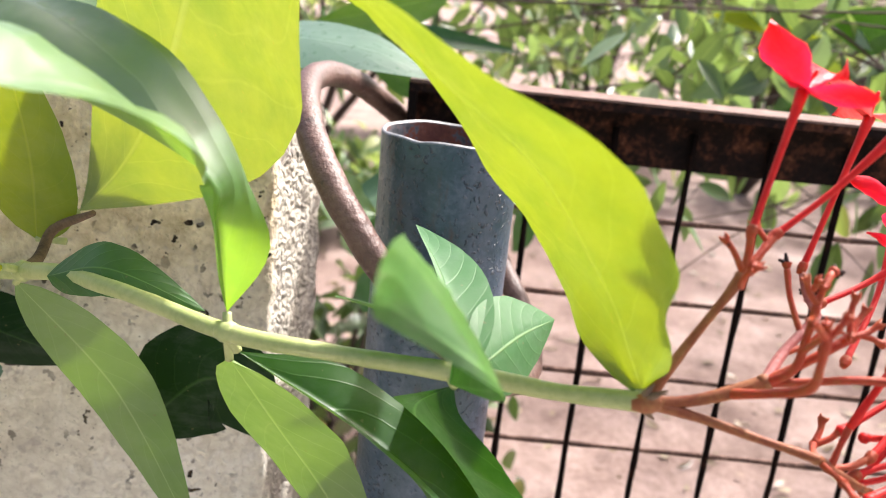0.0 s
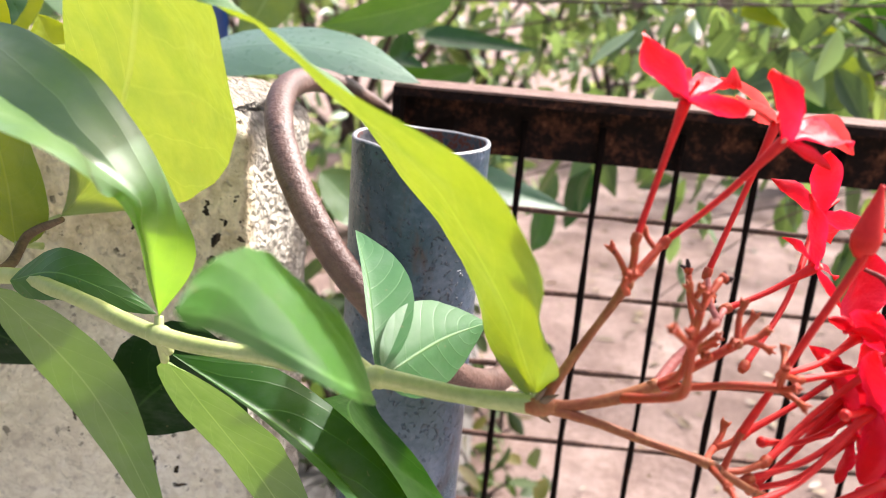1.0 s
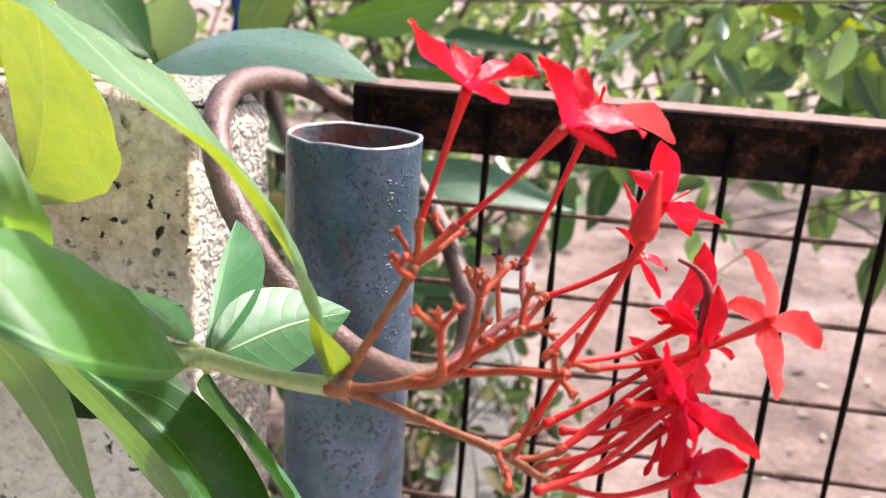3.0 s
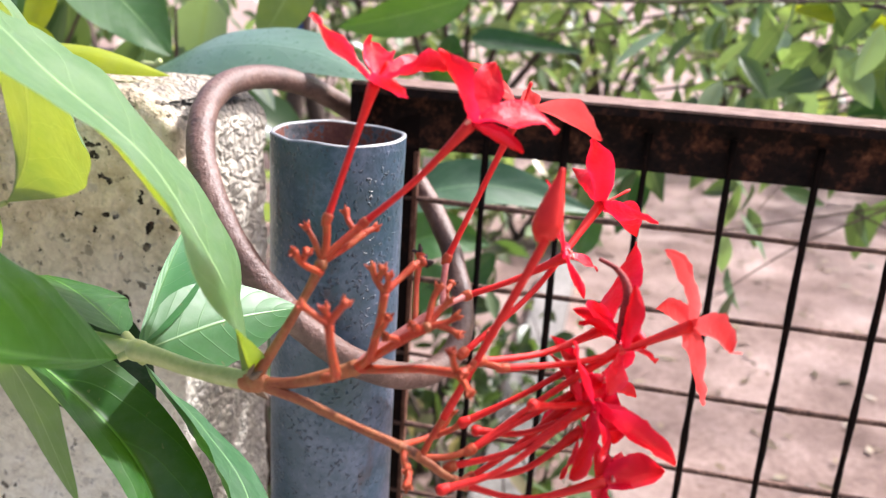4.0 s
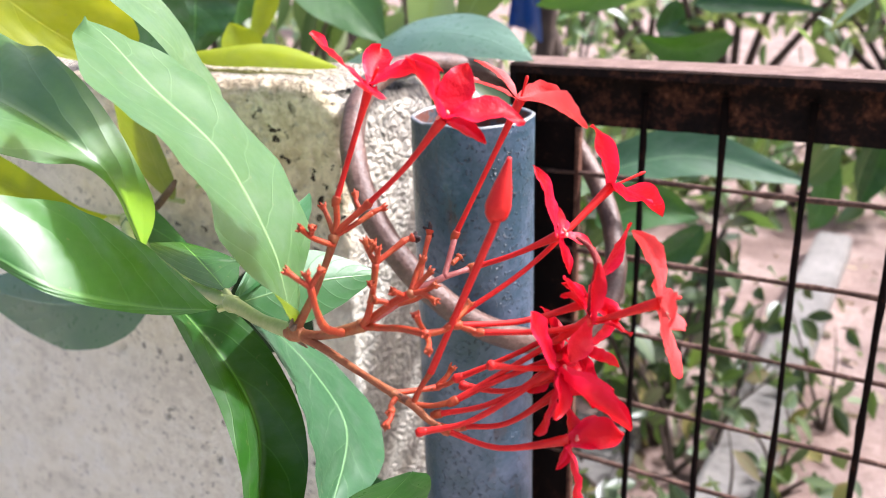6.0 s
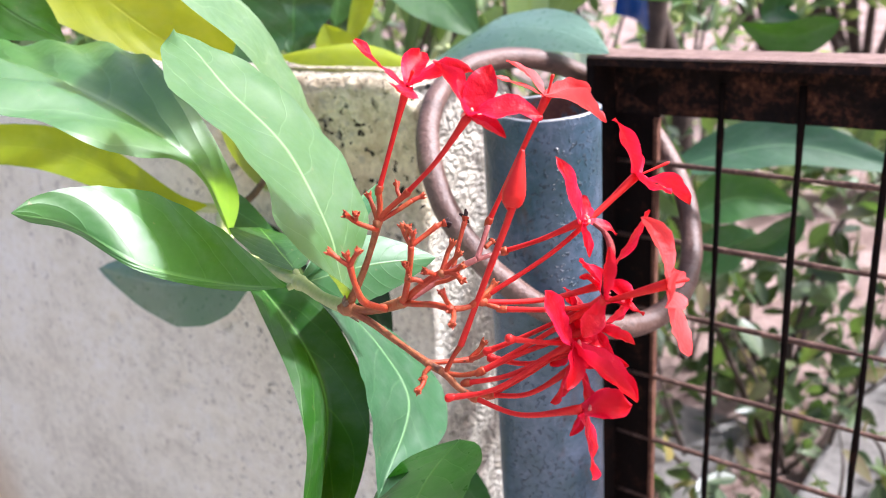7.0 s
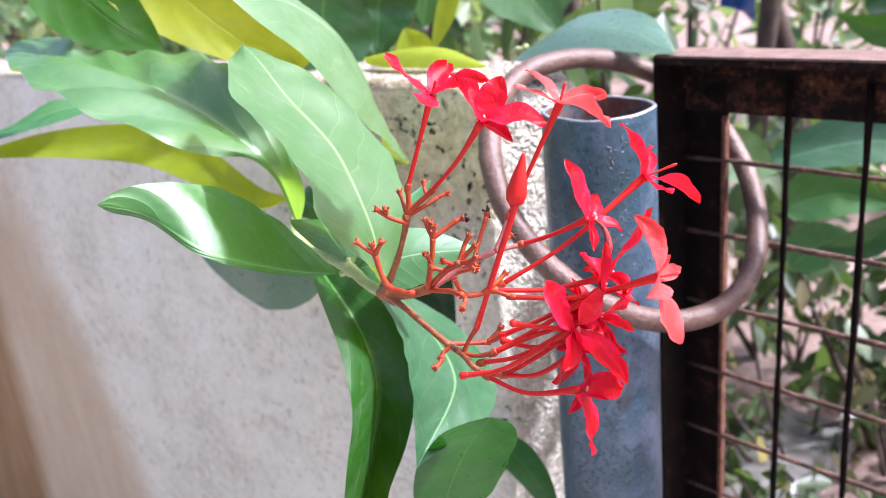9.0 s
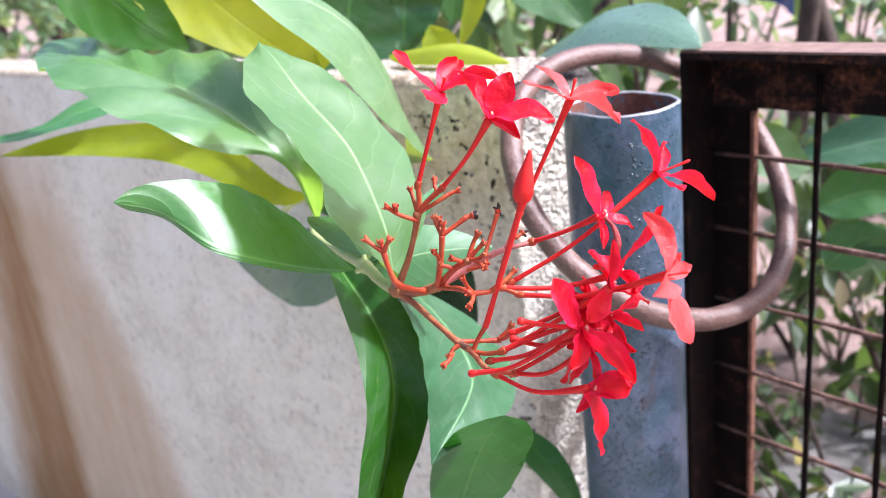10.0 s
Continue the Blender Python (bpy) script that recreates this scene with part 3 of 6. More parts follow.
def sheet_leaf(parent, material, rib, one, other, label="", stalk=None, bulge=0.06, wave=0.02, seed=0.0, n=36, m=7, ripple=0.02):
    """A large curved leaf between its midrib and its two edges, each a smooth curve from foot to tip."""
    rib, one, other = (spline(line, 10) for line in (rib, one, other))
    verts, uvs, faces = [], [], []
    for i in range(n + 1):
        u = i / n
        c, a, b = along(rib, u), along(one, u), along(other, u)
        up = (b - c).cross(a - c)
        up = (along(rib, min(1, u + 0.02)) - along(rib, max(0, u - 0.02))).cross(b - a).normalized()
        for j in range(-m, m + 1):
            v = abs(j) / m
            e = a if j < 0 else b
            w = (e - c).length
            lift = bulge * w * 4 * v * (1 - v) + wave * w * v * noise.noise(Vector((u * 7 + seed, j / m * 1.5, seed * 2)))
            lift += ripple * min(1.0, max(0.0, (u - 0.22) / 0.12)) * w * math.sin(2 * math.pi * (7 * u - 1.6 * v) + seed) * v * (1.25 - v) * 2
            rag = 0.03 * v * noise.noise(Vector((u * 14 + seed, j / m, 5 + seed)))
            verts.append(c.lerp(e, v * (1 + rag)) + up * lift)
            uvs.append((u, (j / m + 1) / 2))
    k = 2 * m + 1
    for i in range(n):
        for j in range(k - 1):
            faces.append((i * k + j, i * k + j + 1, (i + 1) * k + j + 1, (i + 1) * k + j))
    ob = mesh_part("leaf", verts, faces, material, parent, label, uvs=uvs)
    if stalk is not None:
        tube("petiole", [stalk, (Vector(stalk) + rib[0]) / 2, rib[0]], [0.0017, 0.0014], MAT_STEM, ob, steps=3, sides=6)
    return ob


def box_data(lo, hi):
    x0, y0, z0 = lo
    x1, y1, z1 = hi
    v = [(x0, y0, z0), (x1, y0, z0), (x1, y1, z0), (x0, y1, z0), (x0, y0, z1), (x1, y0, z1), (x1, y1, z1), (x0, y1, z1)]
    return v, [(0, 3, 2, 1), (4, 5, 6, 7), (0, 1, 5, 4), (1, 2, 6, 5), (2, 3, 7, 6), (3, 0, 4, 7)]


def bevelled_box(name, lo, hi, material, parent=None, label="", bevel=0.001):
    bm = bmesh.new()
    v, f = box_data(lo, hi)
    vs = [bm.verts.new(p) for p in v]
    for q in f:
        bm.faces.new([vs[i] for i in q])
    bmesh.ops.bevel(bm, geom=bm.edges[:], offset=bevel, segments=2, affect="EDGES")
    return part(name, bm, material, parent, label)


# ---- ground ----
def build_ground():
    xs = np.concatenate([np.linspace(-60, -4, 15), np.linspace(-3.6, 4, 96), np.linspace(4.6, 60, 15)])
    ys = np.concatenate([np.linspace(-40, -1, 12), np.linspace(-0.6, 7, 96), np.linspace(7.6, 90, 18)])
    verts = [(x, y, GROUND + (0.012 * noise.fractal(Vector((x * 2.2, y * 2.2, 0)), 0.8, 2.1, 4) if abs(x) < 6 and y < 9 else 0)) for y in ys for x in xs]
    nx = len(xs)
    faces = [(j * nx + i, j * nx + i + 1, (j + 1) * nx + i + 1, (j + 1) * nx + i) for j in range(len(ys) - 1) for i in range(nx - 1)]
    return tagged(mesh_part("ground", verts, faces, MAT_GROUND), "dusty pinkish laterite ground, bare and dry", "ground", kind="structure")


build_ground()


# ---- boundary wall ----
WALL_END, WALL_BACK, WALL_TURN = Vector((-0.034, 0.459)), Vector((-0.024, 0.545)), radians(7.1)
WALL_TOP = 1.268


def build_wall():
    away = Vector((-math.cos(WALL_TURN), -math.sin(WALL_TURN)))
    s = np.concatenate([np.arange(0, 0.36, 0.005), np.linspace(0.37, 3.2, 40)])[::-1]
    cols = 19
    front = [WALL_END + away * float(d) for d in s]
    back = [WALL_BACK + away * float(d) for d in s]
    end = [WALL_END.lerp(WALL_BACK, k / (cols - 1)) for k in range(cols)]
    fn, bn = Vector((math.sin(WALL_TURN), -math.cos(WALL_TURN))), Vector((-math.sin(WALL_TURN), math.cos(WALL_TURN)))
    en = (WALL_BACK - WALL_END).normalized()
    en = Vector((en.y, -en.x))
    rows = [(z, 0.0) for z in np.concatenate([np.linspace(GROUND - 0.05, 0.92, 8), np.arange(0.94, WALL_TOP - 0.011, 0.005)])]
    r = 0.010
    rows += [(WALL_TOP - r + r * math.sin(a), r - r * math.cos(a)) for a in np.linspace(0.3, math.pi / 2, 4)]
    bm = bmesh.new()

    def sheet(line, normals):
        grid = [[bm.verts.new((p.x - n.x * inset, p.y - n.y * inset, z)) for p, n in zip(line, normals)] for z, inset in rows]
        for a, b in zip(grid, grid[1:]):
            for i in range(len(line) - 1):
                bm.faces.new((a[i], a[i + 1], b[i + 1], b[i]))
        return grid[-1]

    corner_f, corner_b = (fn + en), (bn + en)
    ft = sheet(front, [fn] * (len(front) - 1) + [corner_f])
    et = sheet(end, [corner_f] + [en] * (cols - 2) + [corner_b])
    bt = sheet(back[::-1], [corner_b] + [bn] * (len(back) - 1))[::-1]
    top = []
    for i in range(len(front)):
        if i == len(front) - 1:
            top.append(et)
        else:
            top.append([ft[i]] + [bm.verts.new(ft[i].co.lerp(bt[i].co, k / (cols - 1))) for k in range(1, cols - 1)] + [bt[i]])
    for a, b in zip(top, top[1:]):
        for k in range(cols - 1):
            try:
                bm.faces.new((a[k], b[k], b[k + 1], a[k + 1]))
            except ValueError:
                pass
    bmesh.ops.remove_doubles(bm, verts=bm.verts, dist=0.0004)
    bmesh.ops.recalc_face_normals(bm, faces=bm.faces)
    bm.normal_update()
    moves = []
    for v in bm.verts:
        p = v.co
        lump = noise.fractal(p * 26, 0.9, 2.0, 3) * 0.0022
        grit = noise.noise(p * 210) * 0.0006
        dist = (Vector((p.x, p.y)) - WALL_END).dot(en)
        endness = max(0.0, min(1.0, 1 + (dist + 0.002) / 0.012)) if p.y > 0.455 else 0.0
        pebble = ((0.5 - noise.voronoi(p * 135 + noise.noise_vector(p * 60) * 0.6)[0][0]) * 0.0022 + noise.fractal(p * 120, 0.8, 2.0, 3) * 0.0016) * endness
        hole = -0.004 * max(0.0, noise.noise(p * 95 + Vector((4, 0, 0))) - 0.52) / 0.3
        pebble *= max(0.0, min(1.0, (WALL_TOP - 0.006 - p.z) / 0.02))
        # the end is eroded towards its top
        near_end = max(0.0, 1 + ((Vector((p.x, p.y)) - WALL_END).dot(en)) / 0.030)
        wear = -0.016 * min(1.0, near_end) ** 2 * max(0.0, (p.z - 1.215) / 0.053) ** 2
        calm = max(0.0, min(1.0, (WALL_TOP - 0.004 - p.z) / 0.012))
        top_lump = 0.0012 * noise.fractal(p * 40, 0.9, 2.0, 3) if p.z > WALL_TOP - 0.003 else 0.0
        moves.append((v, v.normal * ((lump + grit + pebble + hole) * calm) + Vector((0, 0, top_lump + wear))))
    for v, d in moves:
        v.co += d
    return tagged(part("wall_boundary", bm, MAT_WALL, smooth=True), "old lime-washed boundary wall with pitted plaster and a rough broken end", "wall", kind="structure")


build_wall()
# unseen dark wall, added to cut fill light and pale reflections from behind
rear = bevelled_box("wall_light_block", (-2.2, -1.75, GROUND - 0.05), (2.6, -1.55, 1.62), MAT_LIGHT_BLOCK, None, "", 0.01)
tagged(rear, "plain dark wall added behind the camera to block light", "wall", kind="structure")


# out-of-view slab, added to throw sunlight up onto the wall front
bounce_slab = bevelled_box("pavement", (-3.0, -1.55, GROUND - 0.06), (2.6, 0.40, GROUND + 0.03), MAT_BOUNCE, None, "", 0.006)
tagged(bounce_slab, "unseen pale cement slab added to bounce light up the wall", "pavement", kind="structure")


# ---- pipe post ----
PIPE_X, PIPE_Y, PIPE_R, PIPE_TOP = 0.047, 0.4715, 0.0328, 1.2545


def build_pipe():
    post = thing("pipe_post", "hollow steel pipe post with chipped blue-grey paint, open at the top", "post")
    sides = 72
    zs = [GROUND - 0.05, 0.7, 0.9, 1.0] + [1.0 + 0.01 * k for k in range(1, 25)] + [PIPE_TOP - 0.004, PIPE_TOP]
    verts, faces = [], []
    inner = [PIPE_TOP, PIPE_TOP - 0.01, PIPE_TOP - 0.03, PIPE_TOP - 0.09, PIPE_TOP - 0.2]

    def ring_at(z, r):
        for k in range(sides):
            a = 2 * math.pi * k / sides
            near = max(0.0, 1 - (PIPE_TOP - z) / 0.03)
            rr = r * (1 + near * (0.016 * math.cos(2 * a + 0.6) + 0.006 * math.sin(5 * a) - 0.05 * math.exp(-((a - 4.20) / 0.22) ** 2)))
            dz = near * (0.0005 * math.sin(3 * a + 1.1) + 0.0002 * math.sin(7 * a) - 0.0011 * math.exp(-((a - 4.20) / 0.18) ** 2)) - near * 0.0006
            verts.append((PIPE_X + rr * math.cos(a), PIPE_Y + rr * math.sin(a), z + dz))

    for z in zs:
        ring_at(z, PIPE_R)
    for j in range(len(zs) - 1):
        for k in range(sides):
            faces.append((j * sides + k, j * sides + (k + 1) % sides, (j + 1) * sides + (k + 1) % sides, (j + 1) * sides + k))
    mesh_part("outer_wall", verts, faces, MAT_PIPE, post)
    verts, faces = [], []
    for z in inner:
        ring_at(z, PIPE_R - 0.0022)
    for j in range(len(inner) - 1):
        for k in range(sides):
            faces.append((j * sides + k, (j + 1) * sides + k, (j + 1) * sides + (k + 1) % sides, j * sides + (k + 1) % sides))
    faces.append(tuple((len(inner) - 1) * sides + k for k in range(sides)))
    mesh_part("inner_wall", verts, faces, MAT_PIPE_IN, post, "rust-stained inside of the pipe")
    verts, faces = [], []
    for r, dz in ((PIPE_R + 0.0001, -0.0004), (PIPE_R - 0.0004, 0.0005), (PIPE_R - 0.0017, 0.0005), (PIPE_R - 0.0023, -0.0004)):
        ring_at(PIPE_TOP, r)
        verts[-sides:] = [(x, y, z + dz) for x, y, z in verts[-sides:]]
    for j in range(3):
        for k in range(sides):
            faces.append((j * sides + k, j * sides + (k + 1) % sides, (j + 1) * sides + (k + 1) % sides, (j + 1) * sides + k))
    mesh_part("cut_rim", verts, faces, MAT_RIM, post, "bare pale metal rim, slightly bent")
    return post


build_pipe()


# ---- mesh gate ----
GATE_L, GATE_R, GATE_TOP, GATE_LOW, MESH_Y = 0.020, 1.02, 1.265, 0.46, 0.600


def angle_iron(name, a, b, reach, flange, parent, label, material):
    """An L section along a-b: one flange along reach, the other along flange."""
    a, b, reach, flange = Vector(a), Vector(b), Vector(reach), Vector(flange)
    th = 0.0045
    r, f = reach.normalized(), flange.normalized()
    section = [Vector(), reach, reach + f * th, f * th + r * th, flange + r * th, flange]
    n = max(2, int((b - a).length / 0.012))
    verts, faces = [], []
    for i in range(n + 1):
        p = a.lerp(b, i / n)
        for s in section:
            q = p + s
            verts.append(q + Vector((noise.noise(q * 70), noise.noise(q * 70 + Vector((9, 0, 0))), noise.noise(q * 70 + Vector((0, 9, 0))))) * 0.0005)
    k = len(section)
    for i in range(n):
        for j in range(k):
            faces.append((i * k + j, i * k + (j + 1) % k, (i + 1) * k + (j + 1) % k, (i + 1) * k + j))
    faces += [tuple(range(k - 1, -1, -1)), tuple(n * k + j for j in range(k))]
    return mesh_part(name, verts, faces, material, parent, label, smooth=False)


def build_gate():
    gate = thing("mesh_gate", "rusty angle-iron gate filled with square welded wire mesh", "gate")
    back = MESH_Y + 0.0075
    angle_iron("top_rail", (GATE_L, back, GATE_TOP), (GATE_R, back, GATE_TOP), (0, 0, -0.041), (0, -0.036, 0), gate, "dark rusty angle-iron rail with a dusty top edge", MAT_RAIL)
    bevelled_box("rail_dust", (GATE_L, back - 0.0365, GATE_TOP + 0.0003), (GATE_R, back - 0.0005, GATE_TOP + 0.0018), MAT_RUST_TOP, gate, "dusty flaking rust on top of the rail", 0.0006)
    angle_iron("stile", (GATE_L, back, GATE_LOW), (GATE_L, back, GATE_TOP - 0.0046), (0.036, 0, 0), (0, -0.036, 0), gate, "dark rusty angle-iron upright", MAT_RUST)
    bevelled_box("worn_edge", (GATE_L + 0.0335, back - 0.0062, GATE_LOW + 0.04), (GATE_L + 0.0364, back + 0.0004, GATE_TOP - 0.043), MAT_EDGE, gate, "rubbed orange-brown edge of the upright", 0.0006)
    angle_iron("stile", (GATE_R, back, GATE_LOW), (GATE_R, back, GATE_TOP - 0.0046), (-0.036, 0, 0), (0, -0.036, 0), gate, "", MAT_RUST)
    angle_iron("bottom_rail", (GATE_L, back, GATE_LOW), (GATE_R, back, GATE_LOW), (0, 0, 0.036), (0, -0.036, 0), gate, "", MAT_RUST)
    for i in range(19):
        x = 0.100 + 0.0490 * i
        pts = [Vector((x + 0.0006 * noise.noise(Vector((i * 7.1, z * 9, 0))), MESH_Y + 0.0005, z)) for z in np.linspace(GATE_LOW + 0.01, 1.248, 48)]
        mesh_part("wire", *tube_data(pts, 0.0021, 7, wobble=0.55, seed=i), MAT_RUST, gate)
    for j in range(14):
        z = 1.19 - 0.0553 * j
        pts = [Vector((x, MESH_Y + 0.004, z + 0.0008 * noise.noise(Vector((x * 9, j * 5.3, 0))))) for x in np.linspace(GATE_L + 0.006, GATE_R - 0.006, 60)]
        # paler than the upright wires: top light put into the colour
        mesh_part("wire", *tube_data(pts, 0.0019, 7, wobble=0.55, seed=40 + j), MAT_WIRE_LIT, gate)
    return gate


build_gate()


# ---- iron ring that ties gate and post together ----
def build_ring():
    centre, r = Vector((0.0395, 0.5106, 1.1977)), 0.0960
    u, v = Vector((0.0645, 0.0254, -0.0678)).normalized(), Vector((-0.0092, 0.0923, 0.0224))
    v = (v - u * v.dot(u)).normalized()
    path = []
    for k in range(120):
        a = 2 * math.pi * k / 120
        rr = r * (1 + 0.012 * math.sin(2 * a + 0.5) + 0.006 * math.sin(3 * a))
        back = 0.017 * max(0.0, math.sin(a)) ** 2
        path.append(centre + (u * math.cos(a) + v * math.sin(a)) * rr + v * back)
    ob = mesh_part("iron_ring", *tube_data(path, 0.0068, 14, closed=True, wobble=0.09), MAT_RING)
    return tagged(ob, "thick brown rusted iron ring looped round the post and gate upright", "ring")


build_ring()


# ---- flowering shrub in front of the wall ----
NODE_MAIN, NODE_PAIR, NODE_TWO, NODE_THREE = (0.098, 0.262, 1.229), (0.056, 0.278, 1.224), (-0.011, 0.296, 1.221), (-0.101, 0.360, 1.208)
shrub = thing("ixora_shrub", "flowering shrub with glossy leaves and a loose cluster of red flowers", "shrub")


def build_stems():
    tube("stem", [(-0.30, 0.40, 1.12), (-0.20, 0.39, 1.18), NODE_THREE, (-0.055, 0.325, 1.219), NODE_TWO, (0.022, 0.287, 1.222), NODE_PAIR, (0.078, 0.269, 1.226), NODE_MAIN],
         [0.0030, 0.0030, 0.0032, 0.0026, 0.0027, 0.0023, 0.0027, 0.0022, 0.0026], MAT_STEM, shrub, "pale green stem", 8, 10, 0.08)
    for p, r in ((NODE_TWO, 0.0032), (NODE_PAIR, 0.0032), (NODE_THREE, 0.0040)):
        q = Vector(p)
        d = Vector((0.9, -0.3, 0.05)).normalized() * 0.0035
        tube("node", [q - d, q - d * 0.3, q + d * 0.3, q + d], [0.0022, r, r, 0.0022], MAT_STEM, shrub, "", 3, 10, 0.1)
    q, d = Vector(NODE_MAIN), Vector((0.93, -0.12, 0.15))
    tube("collar", [q - d * 0.0035, q - d * 0.001, q + d * 0.0015, q + d * 0.0040], [0.0020, 0.0026, 0.0026, 0.0018], MAT_STALK, shrub, "brown scarred collar below the flowers", 5, 10, 0.25)
    for way in ((-0.3, -0.2, 0.9), (0.1, 0.3, -0.95), (0.2, -0.5, 0.8)):
        w = Vector(way)
        tube("bract", [q + w * 0.0015, q + w * 0.0035 + d * 0.001, q + w * 0.0058 + d * 0.003], [0.0013, 0.0009, 0.0002], MAT_TWIG, shrub, "", 3, 6, 0.2)
    tube("twig", [NODE_THREE, (-0.105, 0.380, 1.206), (-0.106, 0.395, 1.213), (-0.085, 0.383, 1.225)], [0.0022, 0.0022, 0.0022, 0.0012], MAT_TWIG, shrub, "thin brown woody twig", 6, 8, 0.2)


def build_leaves():
    # the large leaf at the flower stalk
    leaf(shrub, MAT_LEAF_PALE, [(0.0970, 0.2630, 1.2320), (0.0860, 0.2685, 1.2540), (0.0670, 0.2710, 1.2790), (0.0365, 0.2700, 1.3043), (0.0115, 0.2715, 1.3202)], (-0.56, 0.83, 0.06), 0.0330, "large pale green leaf, wavy at the edge", NODE_MAIN, fold=0.06, wave=0.17, seed=1.0, rag=0.15, turned=(-0.10, 0.97, -0.25), full=0.98, point=0.55, n=34)
    # the small pair
    leaf(shrub, MAT_LEAF_FRESH, [(0.0555, 0.2790, 1.225), (0.047, 0.313, 1.238), (0.0372, 0.3465, 1.2435)], (0.95, 0.29, -0.14), 0.0112, "small young leaf", NODE_PAIR, fold=0.30, seed=2.0, halves=(0.15, 1.15))
    leaf(shrub, MAT_LEAF_FRESH, [(0.0575, 0.2790, 1.224), (0.071, 0.303, 1.2255), (0.0842, 0.3275, 1.2224)], (-0.4, 0.28, 0.87), 0.0140, "small young leaf", NODE_PAIR, fold=0.25, seed=3.0)
    # the blade that reaches towards the viewer
    sheet_leaf(shrub, MAT_LEAF_TIP, [(0.0515, 0.2755, 1.2220), (0.0590, 0.2440, 1.2365), (0.0572, 0.2142, 1.2538), (0.0408, 0.2020, 1.2690), (0.0365, 0.1868, 1.2772)],
               [(0.0515, 0.2755, 1.2220), (0.0500, 0.2550, 1.2485), (0.0385, 0.2396, 1.2672), (0.0390, 0.2136, 1.2788), (0.0370, 0.1960, 1.2805), (0.0365, 0.1868, 1.2772)],
               [(0.0515, 0.2755, 1.2220), (0.0600, 0.2440, 1.2345), (0.0580, 0.2130, 1.2522), (0.0390, 0.2030, 1.2662), (0.0366, 0.1915, 1.2728), (0.0365, 0.1868, 1.2772)],
               "glossy green leaf with a drooping tip", NODE_PAIR, bulge=0.05, wave=0.05, seed=4.0, ripple=0.03)
    leaf(shrub, MAT_LEAF_MID, [(0.0500, 0.2815, 1.2265), (0.0380, 0.2830, 1.2345), (0.0290, 0.2865, 1.2365), (0.0190, 0.2910, 1.2370)], (-0.05, 0.94, -0.33), 0.0190, "deep green leaf half hidden behind another", NODE_PAIR, fold=0.05, wave=0.03, seed=22.0)
    # leaves of the second node
    sheet_leaf(shrub, MAT_LEAF_WAXY, [(-0.0120, 0.2985, 1.2260), (-0.0128, 0.2970, 1.2360), (-0.0135, 0.2917, 1.2549), (-0.0140, 0.2825, 1.2690), (-0.0532, 0.2737, 1.2904), (-0.1087, 0.2661, 1.3034), (-0.1681, 0.2610, 1.3110), (-0.2580, 0.2580, 1.3140)],
               [(-0.0120, 0.2985, 1.2260), (-0.0025, 0.2985, 1.2400), (-0.0010, 0.2985, 1.2500), (-0.0075, 0.2980, 1.2640), (-0.0170, 0.2950, 1.2830), (-0.0330, 0.2930, 1.3000), (-0.0743, 0.3029, 1.3090), (-0.1200, 0.3010, 1.3085), (-0.1550, 0.2970, 1.3070), (-0.1740, 0.2910, 1.3090), (-0.1715, 0.2865, 1.3235), (-0.1980, 0.2780, 1.3220), (-0.2420, 0.2670, 1.3215), (-0.2580, 0.2580, 1.3140)],
               [(-0.0120, 0.2985, 1.2260), (-0.0138, 0.2958, 1.2365), (-0.0142, 0.2908, 1.2530), (-0.0138, 0.2785, 1.2660), (-0.0060, 0.2550, 1.2750), (-0.0083, 0.2296, 1.2902), (-0.0961, 0.2150, 1.3130), (-0.2580, 0.2580, 1.3140)],
               "broad glossy leaf with a torn edge", NODE_TWO, bulge=0.07, wave=0.10, seed=5.0, n=72, ripple=0.09)
    sheet_leaf(shrub, MAT_LEAF_MID, [(-0.0083, 0.2972, 1.2150), (0.0361, 0.2888, 1.1924), (0.0547, 0.2835, 1.1721), (0.0550, 0.2789, 1.1451), (0.0440, 0.2720, 1.1021), (0.0330, 0.2660, 1.0600)],
               [(-0.0083, 0.2972, 1.2150), (0.0256, 0.2789, 1.2062), (0.0536, 0.2669, 1.1904), (0.0753, 0.2541, 1.1706), (0.0850, 0.2380, 1.1440), (0.0680, 0.2420, 1.0950), (0.0330, 0.2660, 1.0600)],
               [(-0.0083, 0.2972, 1.2150), (0.0227, 0.3023, 1.2110), (0.0531, 0.3008, 1.1880), (0.0738, 0.2890, 1.1586), (0.0781, 0.2650, 1.1254), (0.0600, 0.2620, 1.0900), (0.0330, 0.2660, 1.0600)],
               "deep green hanging leaf, folded along its midrib", NODE_TWO, bulge=0.05, wave=0.05, seed=6.0)
    sheet_leaf(shrub, MAT_LEAF_COOL, [(0.0530, 0.2850, 1.2170), (0.0430, 0.3130, 1.1940), (0.0520, 0.3250, 1.1700), (0.0700, 0.3180, 1.1520), (0.0944, 0.2689, 1.1440)],
               [(0.0530, 0.2850, 1.2170), (0.0568, 0.2916, 1.2035), (0.0703, 0.2889, 1.1896), (0.0863, 0.2788, 1.1731), (0.0944, 0.2689, 1.1440)],
               [(0.0530, 0.2850, 1.2170), (0.0265, 0.3363, 1.1807), (0.0299, 0.3653, 1.1514), (0.0503, 0.3643, 1.1305), (0.0742, 0.3376, 1.1305), (0.0997, 0.2774, 1.1500), (0.0944, 0.2689, 1.1440)],
               "pale hanging leaf with a notched tip", NODE_PAIR, bulge=-0.05, wave=0.05, seed=7.0)
